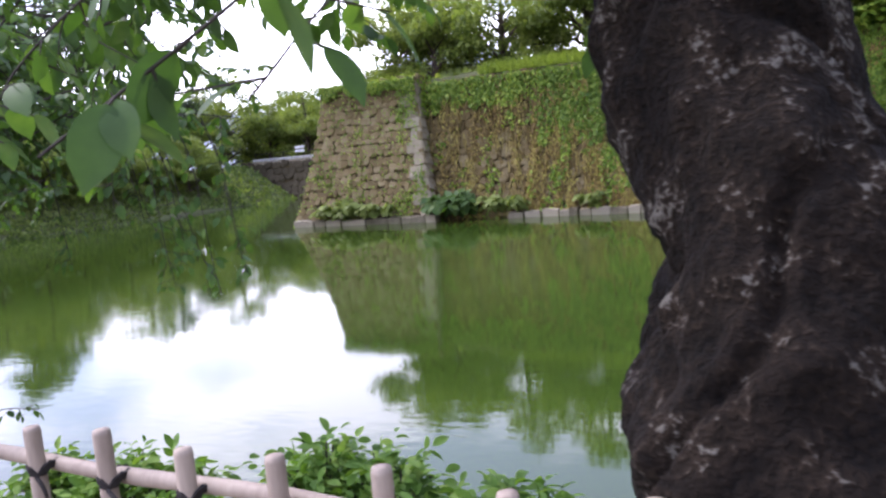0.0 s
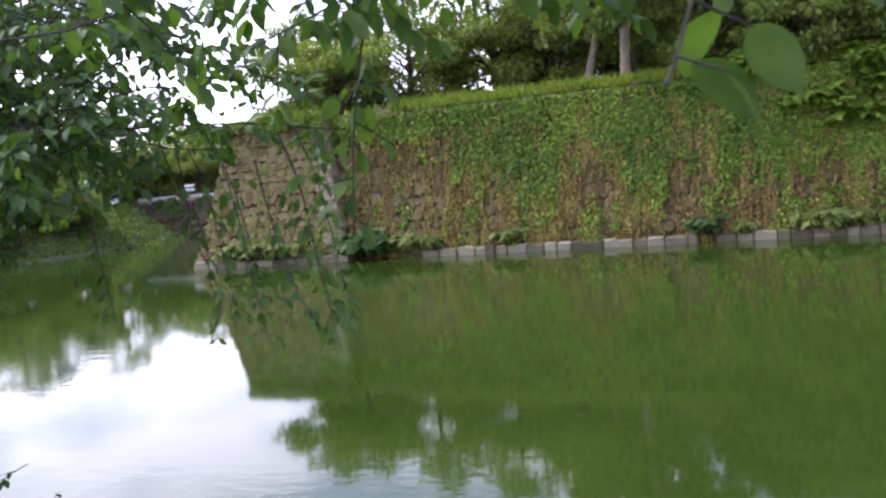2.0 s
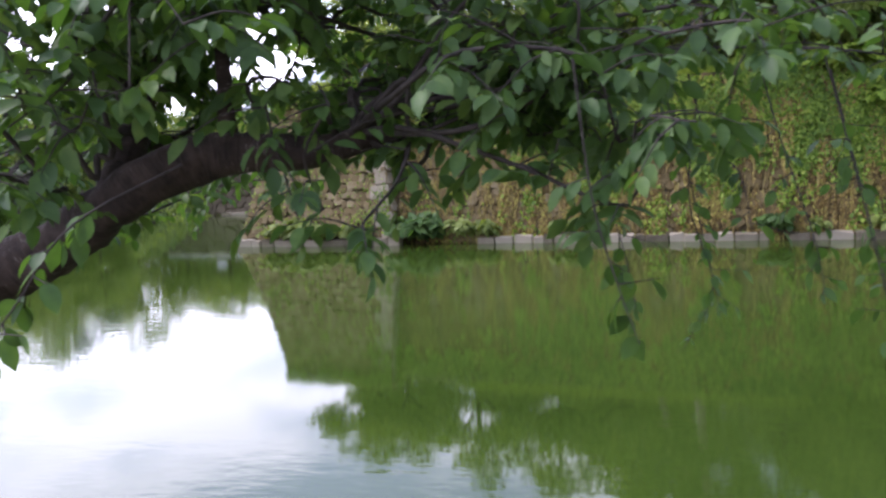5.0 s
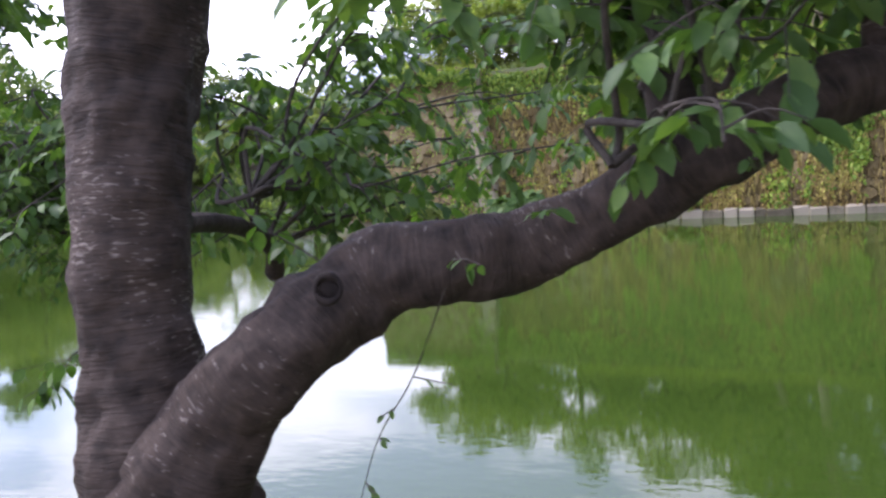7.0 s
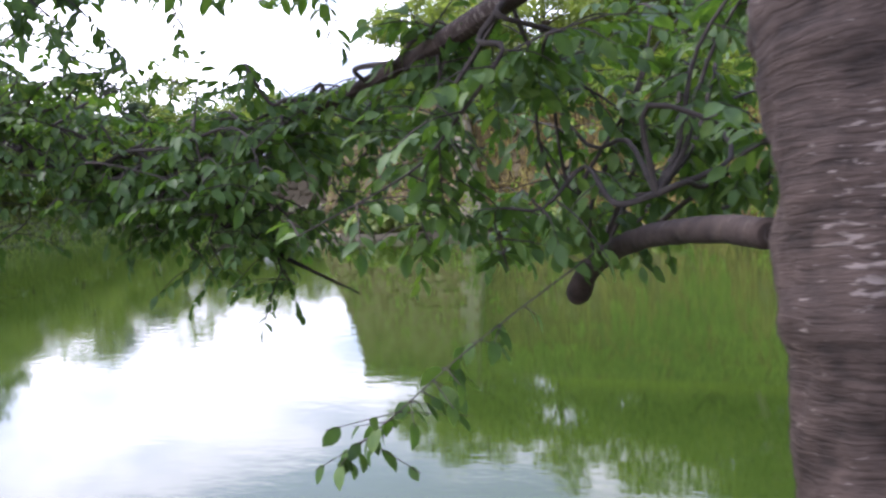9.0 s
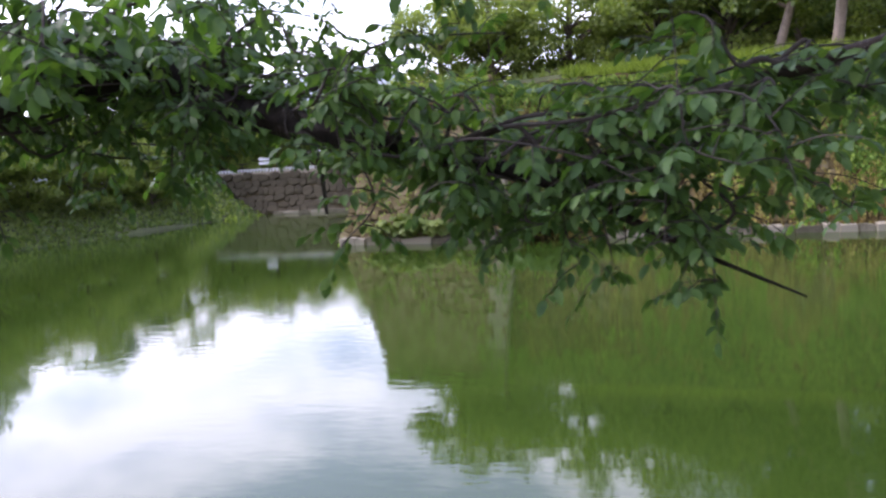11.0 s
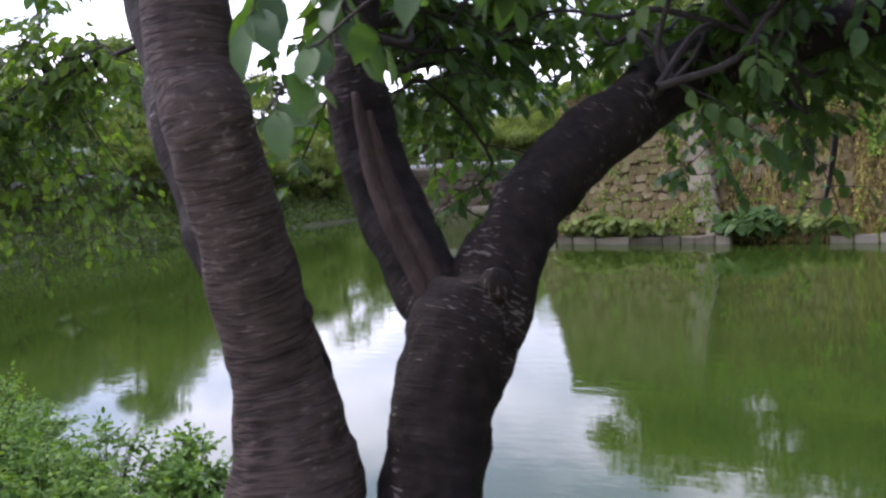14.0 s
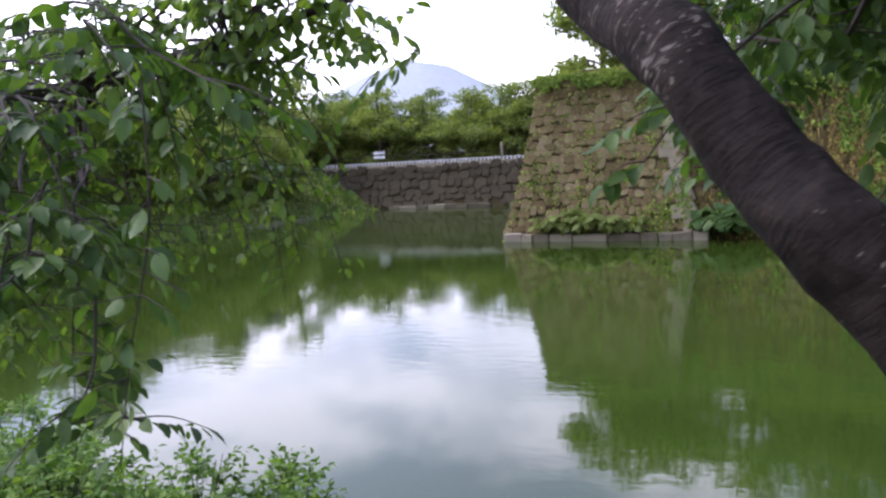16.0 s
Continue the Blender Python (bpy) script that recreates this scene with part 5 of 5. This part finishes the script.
sign = empty("sign_board", "small white notice board on two posts by the causeway", "sign")
for dx in (-0.4, 0.4):
    b = Build()
    b.tube([(-54.0 + dx, FAR_Y + 2.0, FAR_H - 0.3, 0.04), (-54.0 + dx, FAR_Y + 2.0, FAR_H + 1.5, 0.04)], 8, 1)
    piece("post", b.mesh("post", M_TRUNK), sign)
for z in (0.82, 1.22):
    piece("panel", bm_mesh("panel", box_data(-54.6, -53.4, FAR_Y + 1.92, FAR_Y + 1.97, FAR_H + z, FAR_H + z + 0.26, 0.01), M_WHITE), sign)
lamp_post = empty("marker_post", "slim pale concrete post on the causeway", "post")
b = Build()
b.tube([(-41.4, FAR_Y + 1.6, FAR_H - 0.3, 0.13), (-41.4, FAR_Y + 1.6, FAR_H + 1.55, 0.11), (-41.4, FAR_Y + 1.6, FAR_H + 1.7, 0.04)], 10, 1)
piece("shaft", b.mesh("shaft", M_KERB), lamp_post)


def house(at, turn, w, d, h, label):
    root = empty("house", label, "house", at)
    root.rotation_euler = (0, 0, radians(turn))
    piece("wall", bm_mesh("wall", box_data(-w / 2, w / 2, -d / 2, d / 2, -0.3, h, 0.02), M_WHITE), root)
    e, r = 0.7, h + 1.5
    v = [(-w / 2 - e, -d / 2 - e, h - 0.1), (w / 2 + e, -d / 2 - e, h - 0.1), (w / 2 + e, d / 2 + e, h - 0.1), (-w / 2 - e, d / 2 + e, h - 0.1), (-w / 2 - e, 0, r), (w / 2 + e, 0, r)]
    v += [(a, q, z + 0.18) for a, q, z in v]
    f = [(0, 1, 5, 4), (2, 3, 4, 5), (6, 10, 11, 7), (8, 11, 10, 9), (0, 6, 7, 1), (2, 8, 9, 3), (0, 4, 10, 6), (4, 3, 9, 10), (1, 7, 11, 5), (5, 11, 8, 2)]
    piece("roof", mesh_from("roof", v, f, M_ROOF), root)
    for i in range(4):
        x = -w / 2 + w * (i + 0.5) / 4
        win = piece("window", bm_mesh("window", box_data(x - 0.7, x + 0.7, -d / 2 - 0.05, -d / 2 + 0.05, 1.0, 2.3, 0.02), M_WHITE), root)
        piece("pane", bm_mesh("pane", box_data(x - 0.6, x + 0.6, -d / 2 - 0.065, -d / 2 - 0.04, 1.1, 2.2, 0.0), M_GLASS_DARK), win, "dark window pane")


house((-72, 53, 3.5), 70, 12, 8, 4.2, "low white house with a grey roof beyond the bank trees")
house((-70, 30, 3.5), 85, 10, 7, 3.6, "small white building with a grey roof behind the bank")


def parked_car(at, turn):
    root = empty("car", "white parked car on the opposite bank road", "car", at, "parked cars")
    root.rotation_euler = (0, 0, radians(turn))
    bm = box_data(-2.1, 2.1, -0.85, 0.85, 0.28, 0.86, 0.12)
    piece("body", bm_mesh("body", bm, M_CARPAINT), root)
    bm = box_data(-1.5, 0.9, -0.76, 0.76, 0.84, 1.45, 0.18)
    for v in bm.verts:
        if v.co.z > 1.2:
            v.co.x *= 0.78
    piece("cabin", bm_mesh("cabin", bm, M_GLASS_DARK), root, "dark glazed cabin")
    piece("roof", bm_mesh("roof", box_data(-1.15, 0.68, -0.7, 0.7, 1.43, 1.5, 0.03), M_CARPAINT), root)
    for sx in (-1.3, 1.3):
        for sy in (-0.78, 0.78):
            b = Build()
            b.tube([(sx, sy - 0.1, 0.31, 0.31), (sx, sy + 0.1, 0.31, 0.31)], 14, 1)
            piece("wheel", b.mesh("wheel", M_ROPE, False), root, "black tyre")


for y in (33.0, 39.5, 47.0):
    parked_car((LEFT_X - 7.6, y, ground_z(LEFT_X - 7.6, y)), 88)
road_rail = empty("road_rail", "white guard rail along the opposite bank road", "rail")
for i in range(24):
    y = 6 + i * 2.0
    piece("post", bm_mesh("post", box_data(LEFT_X - 5.9, LEFT_X - 5.8, y - 0.05, y + 0.05, 3.2, 4.15, 0.01), M_WHITE), road_rail)
piece("beam", bm_mesh("beam", box_data(LEFT_X - 5.8, LEFT_X - 5.74, 5, 53, 3.8, 4.05, 0.02), M_WHITE), road_rail)

# distant hills, their haze painted by a pale base colour
_hv, _hf = [], []
for j, (dist, top) in enumerate(((1150, 0.0), (1250, 0.55), (1330, 1.0))):
    for i in range(61):
        a = radians(-60 + i * 3)
        ridge = 112 * math.exp(-((math.degrees(a) - 26) / 7) ** 2) + 40 * math.exp(-((math.degrees(a) - 50) / 20) ** 2) + 55 + 14 * noise.noise(Vector((i * 0.35, j, 0)))
        _hv.append((-math.sin(a) * dist, math.cos(a) * dist, top * ridge))
for j in range(2):
    for i in range(60):
        p = j * 61 + i
        _hf.append((p, p + 1, p + 62, p + 61))
thing("backdrop", mesh_from("backdrop", _hv, _hf, M_HILL, smooth=True), "wooded mountain ridge in the distance with blue haze put into its colour", "mountain", kind="structure")


# ---- stones of the walls ----
_q = random.Random(17)
rows_front = courses(F_FRONT, 0.42, _q, lambda p: p.z < 0.25)
_fr = [r for r in rows_front if abs(r[0].x - BAS_X1) > 0.55 + BATTER_X * batter(r[0].z / WALL_H)]
_fr.sort(key=lambda r: r[0].z)
lay(_fr, STONES, bastion, "stone", _q, 290, M_STONE)
lay(courses(F_RETURN, 0.7, _q, lambda p: p.y > WALL_Y + 2.6 or p.z < 0.25), STONES, bastion, "stone", _q, 120, M_STONE)
v = 0.03
side = 0
while v < 0.90:
    dv = 0.62 / WALL_H * _q.uniform(0.85, 1.15)
    w = 1.0 if side else 0.65
    u = 1 - w / 2 / (F_FRONT.len - 2 * BATTER_X * batter(v))
    p = F_FRONT.at(u, v + dv / 2, -0.08)
    m = Matrix.Translation(p) @ F_FRONT.turn(u, v).to_4x4() @ Matrix.Diagonal((w, 0.3, dv * WALL_H * 1.03, 1))
    piece("quoin", QUOINS[_q.randrange(4)], bastion, m=m)
    w2 = 0.6 if side else 0.95
    u2 = w2 / 2 / (F_RETURN.len - BATTER_Y * batter(v))
    p = F_RETURN.at(u2, v + dv / 2, -0.08)
    m = Matrix.Translation(p) @ F_RETURN.turn(u2, v).to_4x4() @ Matrix.Diagonal((w2, 0.3, dv * WALL_H * 1.03, 1))
    piece("quoin", QUOINS[_q.randrange(4)], bastion, m=m)
    v += dv
    side = 1 - side

rows_long = [r for r in courses(F_LONG, 0.46, _q, lambda p: p.x > 14 or p.z < 0.3)]
rows_long.sort(key=lambda r: r[0].x + (40 if r[0].z > 4.5 else 0))
lay(rows_long, STONES, long_wall, "stone", _q, 300, M_STONE)
lay(courses(F_FAR, 0.75, _q, lambda p: p.z < 0.2), DARKS, far_wall, "stone", _q, 200, M_FARWALL)


def kerb_run(parent, x0, x1, y, z0, z1, gaps=(), size=0.66, mat_set=None):
    x = x0
    while x < x1:
        w = size * _q.uniform(0.55, 1.6)
        if not any(a < x + w / 2 < b for a, b in gaps):
            m = (Matrix.Translation((x + w / 2, y + _q.uniform(-0.09, 0.07), (z0 + z1) / 2 + _q.uniform(-0.05, 0.02))) @ Matrix.Rotation(_q.uniform(-0.07, 0.07), 4, "Z")
                 @ Matrix.Rotation(_q.uniform(-0.03, 0.03), 4, "Y") @ Matrix.Diagonal((w * _q.uniform(0.90, 0.99), 0.55, (z1 - z0) * _q.uniform(0.84, 1.06), 1)))
            piece("kerb_stone", (mat_set or KERBS)[_q.randrange(4)], parent, m=m)
        x += w


kerb_bastion = empty("kerb_bastion", "row of pale footing stones along the bastion at the waterline", "kerb", kind="structure")
kerb_run(kerb_bastion, BAS_X0 + 0.25, BAS_X1 + 0.12, BAS_Y - 0.02, -0.22, 0.38, size=1.0)
kerb_long = empty("kerb_long", "row of pale footing stones along the long wall", "kerb", kind="structure")
kerb_run(kerb_long, BAS_X1 + 0.8, 15, WALL_Y - 0.1, -0.2, 0.36, ((-3.9, -3.0), (-20, -17.0)))
kerb_far = empty("kerb_far", "pale footing stones of the far causeway wall", "kerb", kind="structure")
kerb_run(kerb_far, -52, -27, FAR_Y - 0.2, -0.2, 0.3, ((-42, -39.5),), 1.6)
